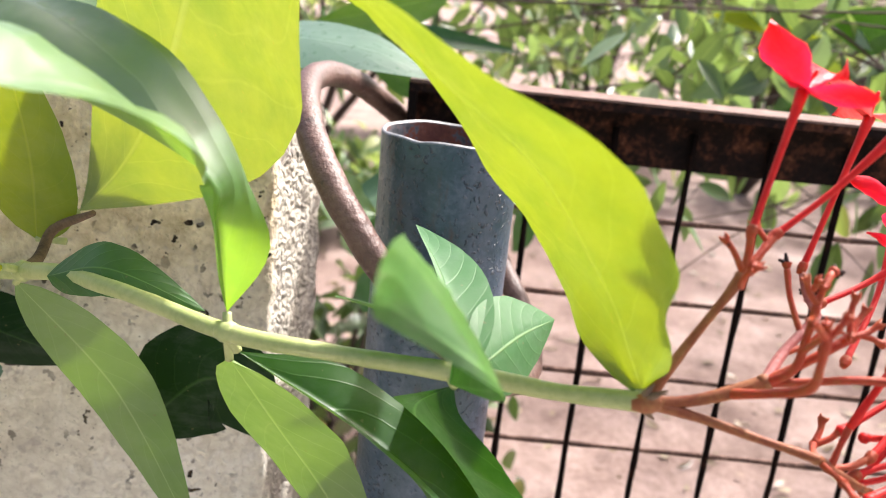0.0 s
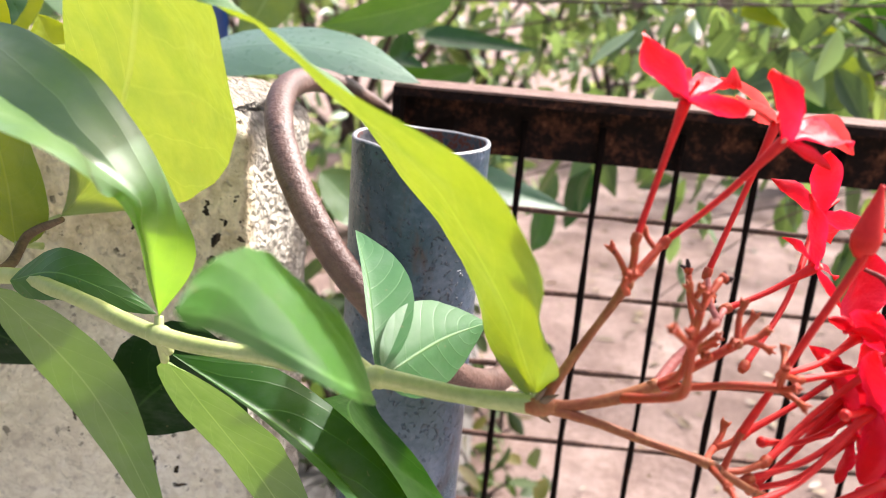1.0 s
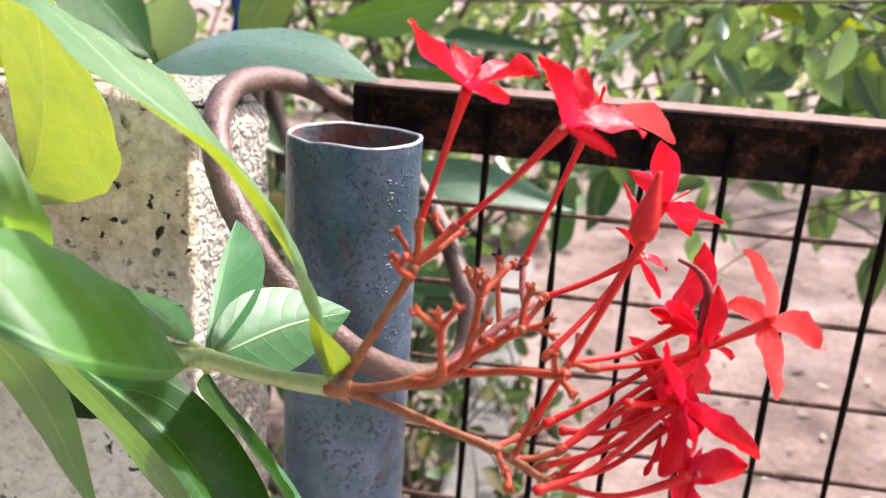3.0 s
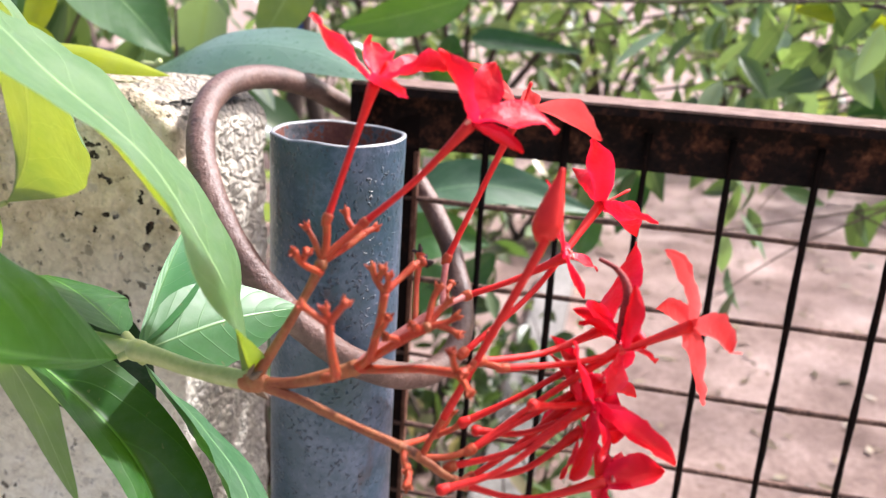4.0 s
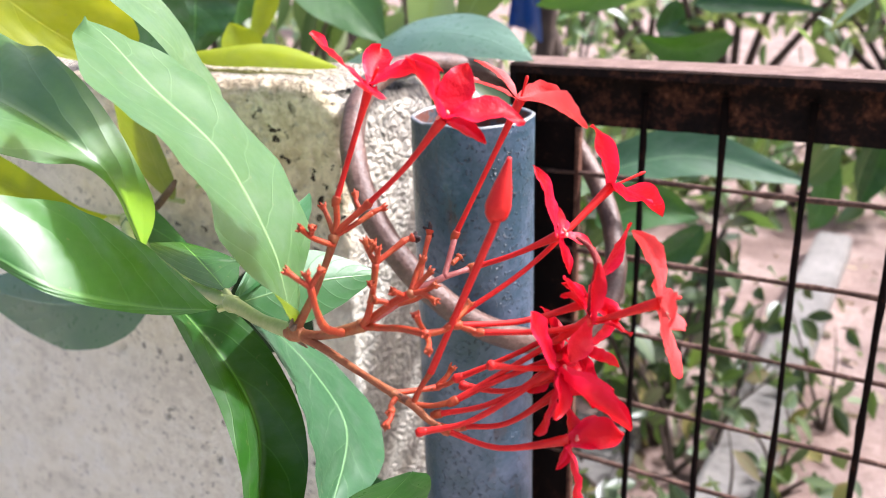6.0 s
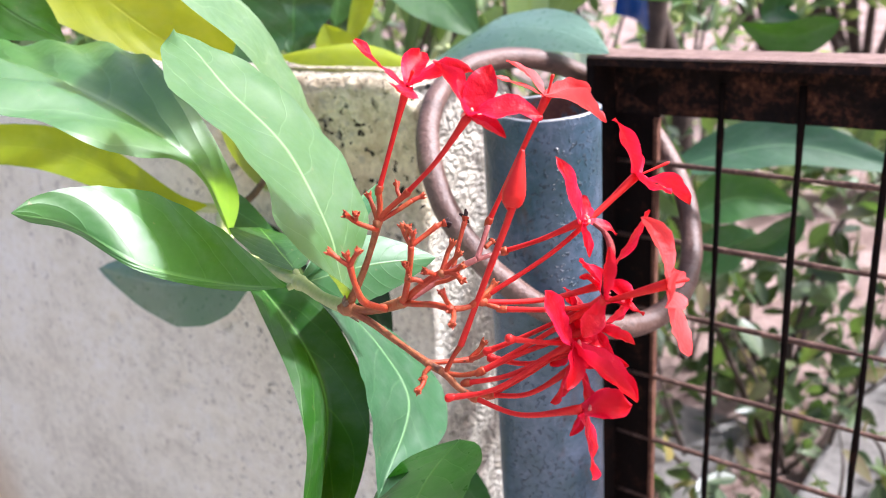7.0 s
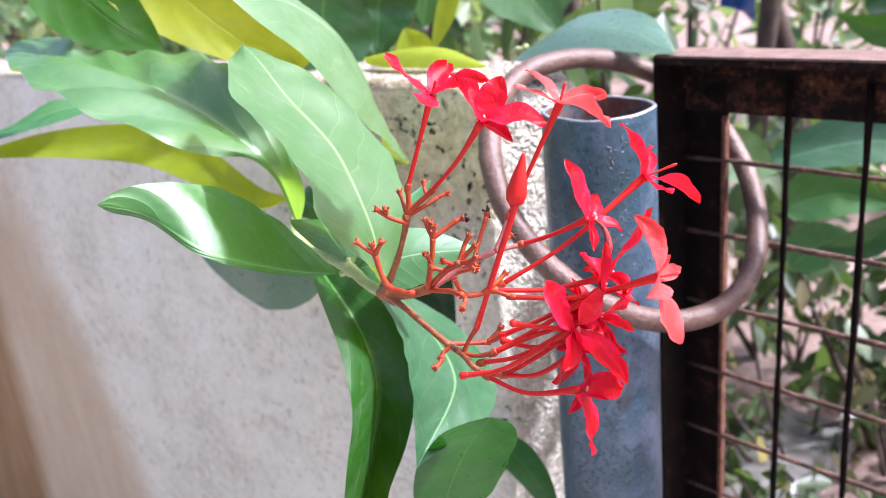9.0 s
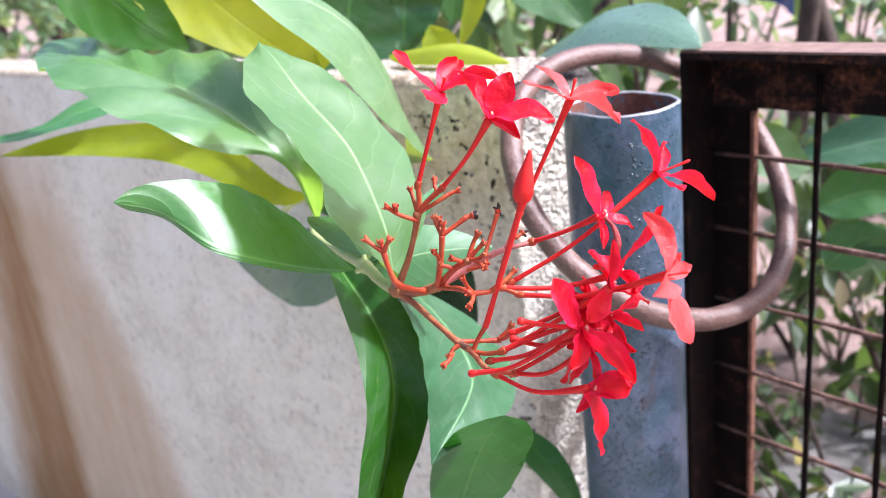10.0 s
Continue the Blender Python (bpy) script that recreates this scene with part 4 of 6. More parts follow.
    leaf(shrub, MAT_LEAF_OLIVE, [(-0.0119, 0.3020, 1.2100), (0.0012, 0.3150, 1.1810), (0.0165, 0.3200, 1.1560), (0.0375, 0.3220, 1.1220)], (0.80, -0.52, 0.30), 0.0215, "olive green hanging leaf", NODE_TWO, fold=0.1, wave=0.06, seed=8.0)
    leaf(shrub, MAT_LEAF_BACK, [(0.1180, 0.2925, 1.1660), (0.1027, 0.2932, 1.1456), (0.0872, 0.2947, 1.1196), (0.0740, 0.2955, 1.0900), (0.0640, 0.2960, 1.0550)], (0.62, 0.74, 0.10), 0.0235, "deep green glossy lower leaf", fold=0.12, wave=0.05, seed=9.0, halves=(0.8, 1.1))
    leaf(shrub, MAT_LEAF_BACK, [(-0.030, 0.432, 1.030), (0.000, 0.440, 1.005), (0.022, 0.446, 0.965)], (0.75, 0.6, 0.2), 0.0120, "small bright green leaf low by the post", fold=0.15, seed=23.0)
    leaf(shrub, MAT_LEAF_BLUE, [(-0.130, 0.395, 1.150), (-0.210, 0.385, 1.128), (-0.310, 0.385, 1.122)], (-0.2, -0.3, -0.9), 0.0300, "dull green leaf seen from below", None, fold=0.1, wave=0.04, seed=10.0)
    leaf(shrub, MAT_LEAF, [(-0.085, 0.345, 1.213), (-0.060, 0.335, 1.2215), (-0.030, 0.340, 1.208)], (0.1, 0.5, 0.8), 0.0095, "deep green leaf behind the stem", fold=0.2, seed=11.0)
    leaf(shrub, MAT_LEAF_OLIVE, [(-0.108, 0.368, 1.200), (-0.0775, 0.385, 1.1490), (-0.0420, 0.376, 1.088)], (0.85, 0.0, 0.4), 0.0155, "olive green hanging leaf", NODE_THREE, fold=0.15, wave=0.05, seed=12.0)
    # two leaves behind the stem, with their shade put into the colour
    leaf(shrub, MAT_LEAF_SHADED, [(-0.175, 0.425, 1.160), (-0.145, 0.425, 1.152), (-0.112, 0.430, 1.138)], (0.1, 0.0, 0.9), 0.0180, "green leaf against the wall, darkened by painted shade", fold=0.15, seed=13.0)
    leaf(shrub, MAT_LEAF_SHADED, [(-0.075, 0.400, 1.125), (-0.045, 0.405, 1.150), (-0.015, 0.400, 1.125)], (0.0, 0.1, 0.9), 0.0260, "deep green shaded leaf", fold=0.1, seed=14.0)
    # yellowing leaves
    sheet_leaf(shrub, MAT_LEAF_LIT, [(-0.1140, 0.4360, 1.2090), (-0.0891, 0.4210, 1.2348), (-0.0645, 0.3949, 1.2706), (-0.0428, 0.3600, 1.3123), (-0.0270, 0.3150, 1.3370), (-0.0180, 0.2680, 1.3560)],
               [(-0.1140, 0.4360, 1.2090), (-0.1138, 0.4438, 1.2200), (-0.1071, 0.4356, 1.2494), (-0.0925, 0.4069, 1.2956), (-0.0660, 0.3560, 1.3300), (-0.0400, 0.3050, 1.3500), (-0.0180, 0.2680, 1.3560)],
               [(-0.1140, 0.4360, 1.2090), (-0.0757, 0.4303, 1.2179), (-0.0300, 0.3830, 1.2405), (-0.0035, 0.3440, 1.2690), (0.0014, 0.3249, 1.2879), (0.0018, 0.3142, 1.3028), (0.0020, 0.2881, 1.3272), (-0.0180, 0.2680, 1.3560)],
               "large leaf, yellow-green where light shines through", (-0.126, 0.4345, 1.2035), bulge=0.04, wave=0.03, seed=15.0)
    leaf(shrub, MAT_LEAF_TURNING, [(-0.118, 0.405, 1.205), (-0.112, 0.390, 1.245), (-0.118, 0.380, 1.300)], (0.9, -0.2, 0.1), 0.0210, "yellow-green leaf", (-0.106, 0.405, 1.205), fold=0.15, seed=16.0)
    leaf(shrub, MAT_LEAF_YELLOW, [(-0.1040, 0.3520, 1.2120), (-0.1034, 0.3283, 1.2195), (-0.1464, 0.3204, 1.2362), (-0.1849, 0.3030, 1.2496), (-0.2362, 0.2669, 1.2535), (-0.2785, 0.2240, 1.2513)], (-0.3, 0.4, 0.85), 0.0140, "yellow-green arching leaf", NODE_THREE, fold=0.25, wave=0.05, seed=17.0, full=1.25)
    sheet_leaf(shrub, MAT_LEAF_FRESH, [(-0.238, 0.302, 1.2736), (-0.2469, 0.2759, 1.2732), (-0.2545, 0.2466, 1.2658), (-0.2615, 0.2161, 1.2637), (-0.2661, 0.1923, 1.2647)],
               [(-0.238, 0.302, 1.2736), (-0.252, 0.2795, 1.2799), (-0.259, 0.2506, 1.2687), (-0.2658, 0.2212, 1.2659), (-0.2661, 0.1923, 1.2647)],
               [(-0.238, 0.302, 1.2736), (-0.2281, 0.2836, 1.2705), (-0.2373, 0.2521, 1.266), (-0.2432, 0.2286, 1.2643), (-0.2661, 0.1923, 1.2647)],
               "narrow pale green leaf with a yellowish lower edge", None, bulge=0.06, wave=0.04, seed=24.0)
    sheet_leaf(shrub, MAT_LEAF_GOLD, [(-0.1750, 0.2850, 1.3950), (-0.1500, 0.3250, 1.3450), (-0.1350, 0.3520, 1.3120), (-0.1140, 0.3810, 1.2830)],
               [(-0.1750, 0.2850, 1.3950), (-0.1230, 0.3600, 1.3480), (-0.1080, 0.3820, 1.3200), (-0.1040, 0.3900, 1.2980), (-0.1140, 0.3810, 1.2830)],
               [(-0.1750, 0.2850, 1.3950), (-0.1600, 0.2920, 1.3400), (-0.1480, 0.3170, 1.3150), (-0.1310, 0.3500, 1.2950), (-0.1140, 0.3810, 1.2830)],
               "large yellow leaf with the sun shining through", None, bulge=0.05, wave=0.05, seed=18.0)
    sheet_leaf(shrub, MAT_LEAF_VEINED, [(-0.1900, 0.2450, 1.4000), (-0.1700, 0.2720, 1.3560), (-0.1580, 0.2920, 1.3270), (-0.1460, 0.3130, 1.3080)],
               [(-0.1900, 0.2450, 1.4000), (-0.1560, 0.2950, 1.3560), (-0.1480, 0.3080, 1.3300), (-0.1460, 0.3130, 1.3080)],
               [(-0.1900, 0.2450, 1.4000), (-0.1760, 0.2540, 1.3420), (-0.1650, 0.2750, 1.3170), (-0.1460, 0.3130, 1.3080)],
               "deep green leaf with pale side veins", None, bulge=0.06, wave=0.04, seed=19.0)
    leaf(shrub, MAT_LEAF_YELLOW, [(-0.165, 0.475, 1.277), (-0.105, 0.480, 1.281), (-0.050, 0.486, 1.272)], (0.2, 0.9, 0.45), 0.0130, "narrow yellow-green leaf lying over the wall top", fold=0.3, seed=21.0)


def petal_blade(centre, tip, axis, half, fold, bow, twist, seed, n=14, m=6):
    """A lance-shaped petal on a narrow claw: its rim rolled by fold, arched by bow, turned by twist towards the tip."""
    out = tip - centre
    size = out.length
    side = axis.cross(out).normalized()
    lift = out.cross(side).normalized()
    if lift.dot(axis) < 0:
        lift = -lift
    line = spline([centre, centre.lerp(tip, 0.30) + lift * bow * size, centre.lerp(tip, 0.68) + lift * bow * 0.9 * size, tip], 7)
    verts, uvs, faces = [], [], []
    for i in range(n + 1):
        u = i / n
        p = along(line, u)
        t = (along(line, min(1, u + 0.04)) - along(line, max(0, u - 0.04))).normalized()
        s = (side - t * side.dot(t)).normalized()
        nrm = s.cross(t)
        if nrm.dot(lift) < 0:
            nrm = -nrm
        a = twist * u * u + 0.15 * math.sin(5 * u + seed)
        s, nrm = s * math.cos(a) + nrm * math.sin(a), nrm * math.cos(a) - s * math.sin(a)
        w = half * float(np.interp(u, (0, 0.12, 0.3, 0.5, 0.64, 0.80, 0.92, 1), (0.34, 0.50, 0.84, 1.0, 0.96, 0.72, 0.40, 0.05)))
        for j in range(m + 1):
            v = 2 * j / m - 1
            roll = fold * (0.6 + 0.6 * u)
            edge = 1 + 0.07 * noise.noise(Vector((u * 6 + seed, v * 2, seed)))
            ripple = half * (0.36 * noise.noise(Vector((u * 3.2 + seed * 1.7, v * 1.3, 3 + seed))) * abs(v) + 0.13 * noise.noise(Vector((u * 11 + seed, v * 3.5, seed))))
            verts.append(p + s * (v * w * edge * math.cos(roll * abs(v))) + nrm * (abs(v) ** 1.5 * w * math.sin(roll) + ripple))
            uvs.append((u, (v + 1) / 2))
    for i in range(n):
        for j in range(m):
            a = i * (m + 1) + j
            faces.append((a, a + 1, a + m + 2, a + m + 1))
    return verts, faces, uvs


def flower(foot, centre, tips, pale=False, via=None, pistil=None, wide=0.185, anthers=0):
    """A slender tube from foot to centre with a calyx at its foot, and one petal to each tip."""
    foot, centre = Vector(foot), Vector(centre)
    mid = foot.lerp(centre, 0.5) if via is None else Vector(via)
    length = (centre - foot).length
    ob = tube("flower", [foot, mid, centre], [0.00095, 0.00080, 0.00078, 0.00080, 0.00086, 0.0011, 0.0016], MAT_TUBE, shrub, "slender red flower tube", 9, 9, 0.05)
    start = (mid - foot).normalized()
    tube("calyx", [foot - start * 0.0016, foot, foot + start * 0.0014, foot + start * 0.0019], [0.0009, 0.0014, 0.0013, 0.0008], MAT_STUB, ob, "orange-red toothed calyx", 4, 8, 0.25)
    axis = (centre - mid).normalized()
    material = MAT_PETAL_PALE if pale else MAT_PETAL
    for k, tip in enumerate(tips):
        tip = Vector(tip)
        seed = k * 1.9 + centre.x * 170 + centre.z * 60
        half = (tip - centre).length * wide * 1.45 * (1 + 0.16 * math.sin(seed * 3))
        data = petal_blade(centre, tip, axis, half, 0.55 + 0.45 * math.sin(seed), 0.015 + 0.06 * math.cos(seed * 2), 0.8 * math.sin(seed * 1.3), seed)
        mesh_part("petal", data[0], data[1], material, ob, "salmon-red petal" if pale else "red petal", uvs=data[2])
    if pistil:
        e = Vector(pistil)
        tube("pistil", [centre, centre.lerp(e, 0.55), centre.lerp(e, 0.9), e], [0.00035, 0.0004, 0.0006, 0.0003], MAT_TUBE, ob, "", 3, 6)
    for k in range(anthers):
        d = (axis + Vector((rng.uniform(-1, 1), rng.uniform(-1, 1), rng.uniform(-1, 1))) * 0.8).normalized()
        q = centre + d * 0.0022
        tube("anther", [q - d * 0.0004, q, q + d.orthogonal() * 0.0009], [0.0003, 0.0006, 0.0003], MAT_STAMEN, ob, "pale anther", 2, 6)
    return ob


def cup(foot, tip, parent, dry=False):
    """A short stalk that ends in an open, toothed cup from which a flower has fallen."""
    foot, tip = Vector(foot), Vector(tip)
    d = (tip - foot).normalized()
    n = (tip - foot).length
    ob = tube("cup", [foot, foot + d * n * 0.55 + Vector((rng.uniform(-1, 1), rng.uniform(-1, 1), rng.uniform(-1, 1))) * n * 0.06, tip - d * 0.0010, tip],
              [0.00085, 0.00075, 0.0007, 0.0008, 0.0011, 0.00125], MAT_STUB, parent, "", 4, 8, 0.22)
    if dry:
        for _ in range(4):
            w = (d + Vector((rng.uniform(-1, 1), rng.uniform(-1, 1), rng.uniform(-1, 1))) * 1.1).normalized()
            tube("dry_remnant", [tip - d * 0.0006, tip + w * 0.0012, tip + w * rng.uniform(0.0018, 0.0030)], [0.0006, 0.0005, 0.0003], MAT_CHAR, ob, "shrivelled black flower remnant", 2, 5, 0.4)
    else:
        for k in range(3):
            a = 2.1 * k + rng.uniform(0, 1)
            w = d.orthogonal().normalized()
            w = w * math.cos(a) + d.cross(w) * math.sin(a)
            tube("calyx_tooth", [tip + w * 0.0008, tip + w * 0.0011 + d * 0.0004, tip + w * 0.0012 + d * 0.0009], [0.0004, 0.0003, 0.0001], MAT_STUB, ob, "", 2, 5)
    return ob


def stalk(points, radii, material=None, parent=None, label=""):
    ob = tube("flower_stalk", points, [0.86 * r for r in radii], material or MAT_STALK, parent or shrub, label, 8, 10, 0.16)
    return ob


def swelling(p, r, parent):
    """The thickened joint where stalks fork."""
    q = Vector(p)
    bm = bmesh.new()
    bmesh.ops.create_icosphere(bm, subdivisions=2, radius=r)
    for v in bm.verts:
        v.co *= 1 + 0.22 * noise.noise(v.co * 900 + q * 200)
        v.co += q
    return part("joint", bm, MAT_STALK, parent, "", True)


def build_flowers():
    brown = "orange-brown branching flower stalk"
    # the three main stalks
    fork_up, fork_mid, fork_low = (0.1150, 0.2635, 1.2620), (0.1247, 0.2612, 1.2375), (0.1383, 0.2553, 1.2220)
    upper = stalk([NODE_MAIN, (0.1055, 0.2640, 1.2430), (0.1120, 0.2640, 1.2555), fork_up], [0.0019, 0.0014, 0.0012, 0.0013, 0.0017], None, None, brown)
    middle = stalk([NODE_MAIN, (0.1065, 0.2620, 1.2300), (0.1155, 0.2612, 1.2333), fork_mid], [0.0021, 0.0018, 0.0017, 0.0019, 0.0021], None, None, brown)
    lower = stalk([NODE_MAIN, (0.1120, 0.2600, 1.2270), (0.1250, 0.2575, 1.2245), fork_low, (0.1432, 0.2575, 1.2186), (0.1490, 0.2562, 1.2160), (0.1533, 0.2575, 1.2135)], [0.0017, 0.0014, 0.0013, 0.0014, 0.0015, 0.0011, 0.0010], None, None, brown)
    for p, r, owner in ((fork_up, 0.0017, upper), (fork_mid, 0.0021, middle), (fork_low, 0.0015, lower), ((0.1432, 0.2575, 1.2186), 0.0014, lower)):
        swelling(p, r, owner)

    # upper stalk: two flower feet and short bare stubs
    foot_a, foot_b = (0.1156, 0.2650, 1.2725), (0.1230, 0.2695, 1.2712)
    stalk([fork_up, (0.1158, 0.2645, 1.2670), foot_a], [0.0013, 0.0011, 0.0012], MAT_STUB, upper)
    stalk([(0.1154, 0.2638, 1.2635), (0.1190, 0.2662, 1.2672), foot_b], [0.0012, 0.0011, 0.0013], MAT_STUB, upper)
    stalk([(0.1154, 0.2638, 1.2628), (0.1196, 0.2680, 1.2655), (0.1225, 0.2725, 1.2680)], [0.0011, 0.0009, 0.0010], MAT_STUB, upper)
    cup((0.1225, 0.2725, 1.2680), (0.1248, 0.2757, 1.2690), upper)
    cup((0.1152, 0.2630, 1.2600), (0.1125, 0.2520, 1.2682), upper)
    cup((0.1134, 0.2556, 1.2655), (0.1150, 0.2545, 1.2680), upper)
    cup((0.1150, 0.2636, 1.2635), (0.1100, 0.2657, 1.2705), upper)
    cup((0.1215, 0.2685, 1.2695), (0.1180, 0.2708, 1.2738), upper)
    flower(foot_a, (0.1236, 0.2736, 1.3042), [(0.1106, 0.2663, 1.3190), (0.1392, 0.2868, 1.3072), (0.1168, 0.2890, 1.3122), (0.1340, 0.2590, 1.3055)], pistil=(0.1262, 0.2742, 1.3092), wide=0.17)
    flower(foot_b, (0.1469, 0.2729, 1.2970), [(0.1397, 0.2676, 1.3135), (0.1504, 0.2805, 1.3105), (0.1663, 0.2822, 1.2962), (0.1592, 0.2735, 1.2912)], via=(0.1352, 0.2716, 1.2830), wide=0.21, anthers=2)

    # middle stalk: the near stub with three cups
    elbow, tee = (0.1262, 0.2425, 1.2455), (0.1256, 0.2392, 1.2580)
    near = stalk([(0.1175, 0.2606, 1.2340), (0.1225, 0.2520, 1.2390), elbow, (0.1260, 0.2400, 1.2520), tee], [0.0015, 0.0013, 0.0014, 0.0010, 0.0012], MAT_STUB, middle)
    for tip in ((0.1203, 0.2362, 1.2628), (0.1246, 0.2391, 1.2618), (0.1292, 0.2400, 1.2633)):
        cup(tee, tip, near)
    # the upright with a fork
    high = (0.1318, 0.2598, 1.2585)
    upright = stalk([fork_mid, (0.1292, 0.2580, 1.2427), (0.1310, 0.2590, 1.2510), high], [0.0014, 0.0012, 0.0010, 0.0012], MAT_STUB, middle)
    cup(high, (0.1280, 0.2604, 1.2645), upright)
    cup((0.1302, 0.2602, 1.2617), (0.1312, 0.2598, 1.2646), upright)
    cup(high, (0.1326, 0.2602, 1.2630), upright)
    arm = stalk([high, (0.1345, 0.2640, 1.2612), (0.1368, 0.2672, 1.2636)], [0.0010, 0.0009, 0.0011], MAT_STUB, upright)
    cup((0.1362, 0.2666, 1.2632), (0.1384, 0.2692, 1.2640), arm, True)
    cup((0.1300, 0.2584, 1.2470), (0.1348, 0.2530, 1.2555), upright)
    # the pink stalk behind, with the long tubes
    bend, far = (0.1362, 0.2735, 1.2460), (0.1420, 0.2790, 1.2492)
    behind_stalk = stalk([fork_mid, (0.1300, 0.2680, 1.2415), bend, far], [0.0016, 0.0015, 0.0014, 0.0012], MAT_STALK_PINK, middle, "dull pink flower stalk")
    stalk([far, (0.1405, 0.2845, 1.2525), (0.1400, 0.2890, 1.2575)], [0.0011, 0.0010, 0.0011], MAT_STALK_PINK, behind_stalk)
    stalk([far, (0.1440, 0.2840, 1.2492), (0.1459, 0.2879, 1.2494)], [0.0011, 0.0009, 0.0011], MAT_STALK_PINK, behind_stalk)
    stalk([bend, (0.1345, 0.2800, 1.2530), (0.1340, 0.2842, 1.2590)], [0.0010, 0.0009, 0.0010], MAT_STUB, behind_stalk)
    cup((0.1342, 0.2830, 1.2572), (0.1339, 0.2851, 1.2604), behind_stalk, True)
    cup((0.1412, 0.2850, 1.2510), (0.1420, 0.2884, 1.2524), behind_stalk, True)
    cup((0.1310, 0.2690, 1.2422), (0.1400, 0.2715, 1.2462), behind_stalk)
    # the orange fork in the middle
    tee = (0.1419, 0.2612, 1.2508)
    fork = stalk([fork_mid, (0.1320, 0.2600, 1.2437), (0.1380, 0.2600, 1.2485), tee], [0.0015, 0.0012, 0.0012, 0.0014], MAT_STUB, middle)
    for foot, tip in ((tee, (0.1433, 0.2660, 1.2597)), (tee, (0.1462, 0.2655, 1.2568)), (tee, (0.1490, 0.2630, 1.2540)), ((0.1400, 0.2605, 1.2498), (0.1395, 0.2560, 1.2530)), ((0.1440, 0.2620, 1.2515), (0.1500, 0.2610, 1.2500)), ((0.1360, 0.2598, 1.2468), (0.1335, 0.2555, 1.2495))):
        cup(foot, tip, fork)
    swelling(tee, 0.0015, fork)
    # the dark stalk to the front cluster of stubs
    knot, lead = (0.1508, 0.2542, 1.2437), (0.1545, 0.2635, 1.2430)
    dark = stalk([fork_mid, (0.1330, 0.2590, 1.2395), (0.1420, 0.2560, 1.2425), knot], [0.0014, 0.0011, 0.0011, 0.0014], MAT_STUB, middle)
    cup(knot, (0.1499, 0.2508, 1.2505), dark)
    cup(knot, (0.1552, 0.2480, 1.2424), dark)
    cup(knot, (0.1530, 0.2500, 1.2460), dark)
    stalk([knot, (0.1525, 0.2590, 1.2428), lead, (0.1597, 0.2664, 1.2407)], [0.0012, 0.0010, 0.0011, 0.0010], MAT_STUB, dark)
    cup((0.1530, 0.2600, 1.2430), (0.1560, 0.2690, 1.2478), dark)

    # flowers of the middle stalk
    flower((0.1400, 0.2892, 1.2582), (0.1547, 0.3034, 1.2972), [(0.1387, 0.3056, 1.3075), (0.1408, 0.2961, 1.3039), (0.1560, 0.3282, 1.2946), (0.1756, 0.3018, 1.2908)], True, pistil=(0.1562, 0.3050, 1.3040), wide=0.16)
    flower((0.1487, 0.2732, 1.2398), (0.1772, 0.3190, 1.2700), [(0.1735, 0.3120, 1.2900), (0.1675, 0.3370, 1.2760), (0.1890, 0.3350, 1.2575), (0.1932, 0.3100, 1.2690)], pistil=(0.1850, 0.3270, 1.2735), via=(0.1635, 0.2935, 1.2520), wide=0.17)
    flower((0.1459, 0.2879, 1.2494), (0.1700, 0.2968, 1.2605), [(0.1640, 0.2932, 1.2815), (0.1790, 0.3030, 1.2560), (0.1762, 0.2900, 1.2520), (0.1640, 0.3080, 1.2650)], via=(0.1575, 0.2920, 1.2540), wide=0.17, anthers=2)
    flower((0.1597, 0.2664, 1.2407), (0.2030, 0.2860, 1.2503), [(0.1942, 0.2871, 1.2685), (0.2092, 0.2881, 1.2284), (0.2104, 0.2680, 1.2520), (0.1957, 0.3045, 1.2468)], True, via=(0.1800, 0.2760, 1.2420), pistil=(0.2075, 0.2905, 1.2510), wide=0.17)
    flower(lead, (0.1822, 0.2890, 1.2450), [(0.1880, 0.3065, 1.2640), (0.1738, 0.2900, 1.2490), (0.1930, 0.2835, 1.2440), (0.1800, 0.2780, 1.2560)], via=(0.1685, 0.2760, 1.2420), anthers=3)

    # lower stalk: bud, stubs, bare tubes and the dense front flowers
    cup((0.1395, 0.2550, 1.2212), (0.1420, 0.2480, 1.2205), lower)
    cup((0.1415, 0.2500, 1.2207), (0.1432, 0.2440, 1.2190), lower)
    twig = stalk([fork_low, (0.1415, 0.2640, 1.2195), (0.1445, 0.2700, 1.2182)], [0.0011, 0.0009, 0.0012], MAT_STUB, lower)
    cup((0.1440, 0.2690, 1.2184), (0.1472, 0.2737, 1.2236), twig)
    cup((0.1440, 0.2690, 1.2184), (0.1505, 0.2700, 1.2225), twig)
    low_a, low_b, low_c = (0.1541, 0.2611, 1.2205), (0.1500, 0.2590, 1.2165), (0.1540, 0.2655, 1.2100)
    stalk([(0.1432, 0.2575, 1.2186), (0.1490, 0.2590, 1.2190), low_a], [0.0011, 0.0009, 0.0011], MAT_STUB, lower)
    stalk([(0.1515, 0.2565, 1.2150), (0.1530, 0.2615, 1.2118), low_c], [0.0010, 0.0008, 0.0011], MAT_STUB, lower)
    bud_foot, base, tip = Vector((0.1473, 0.2612, 1.2280)), Vector((0.1660, 0.2637, 1.2720)), Vector((0.1689, 0.2673, 1.2902))
    stalk([(0.1432, 0.2575, 1.2186), (0.1450, 0.2592, 1.2235), bud_foot], [0.0011, 0.0009, 0.0012], MAT_STUB, lower)
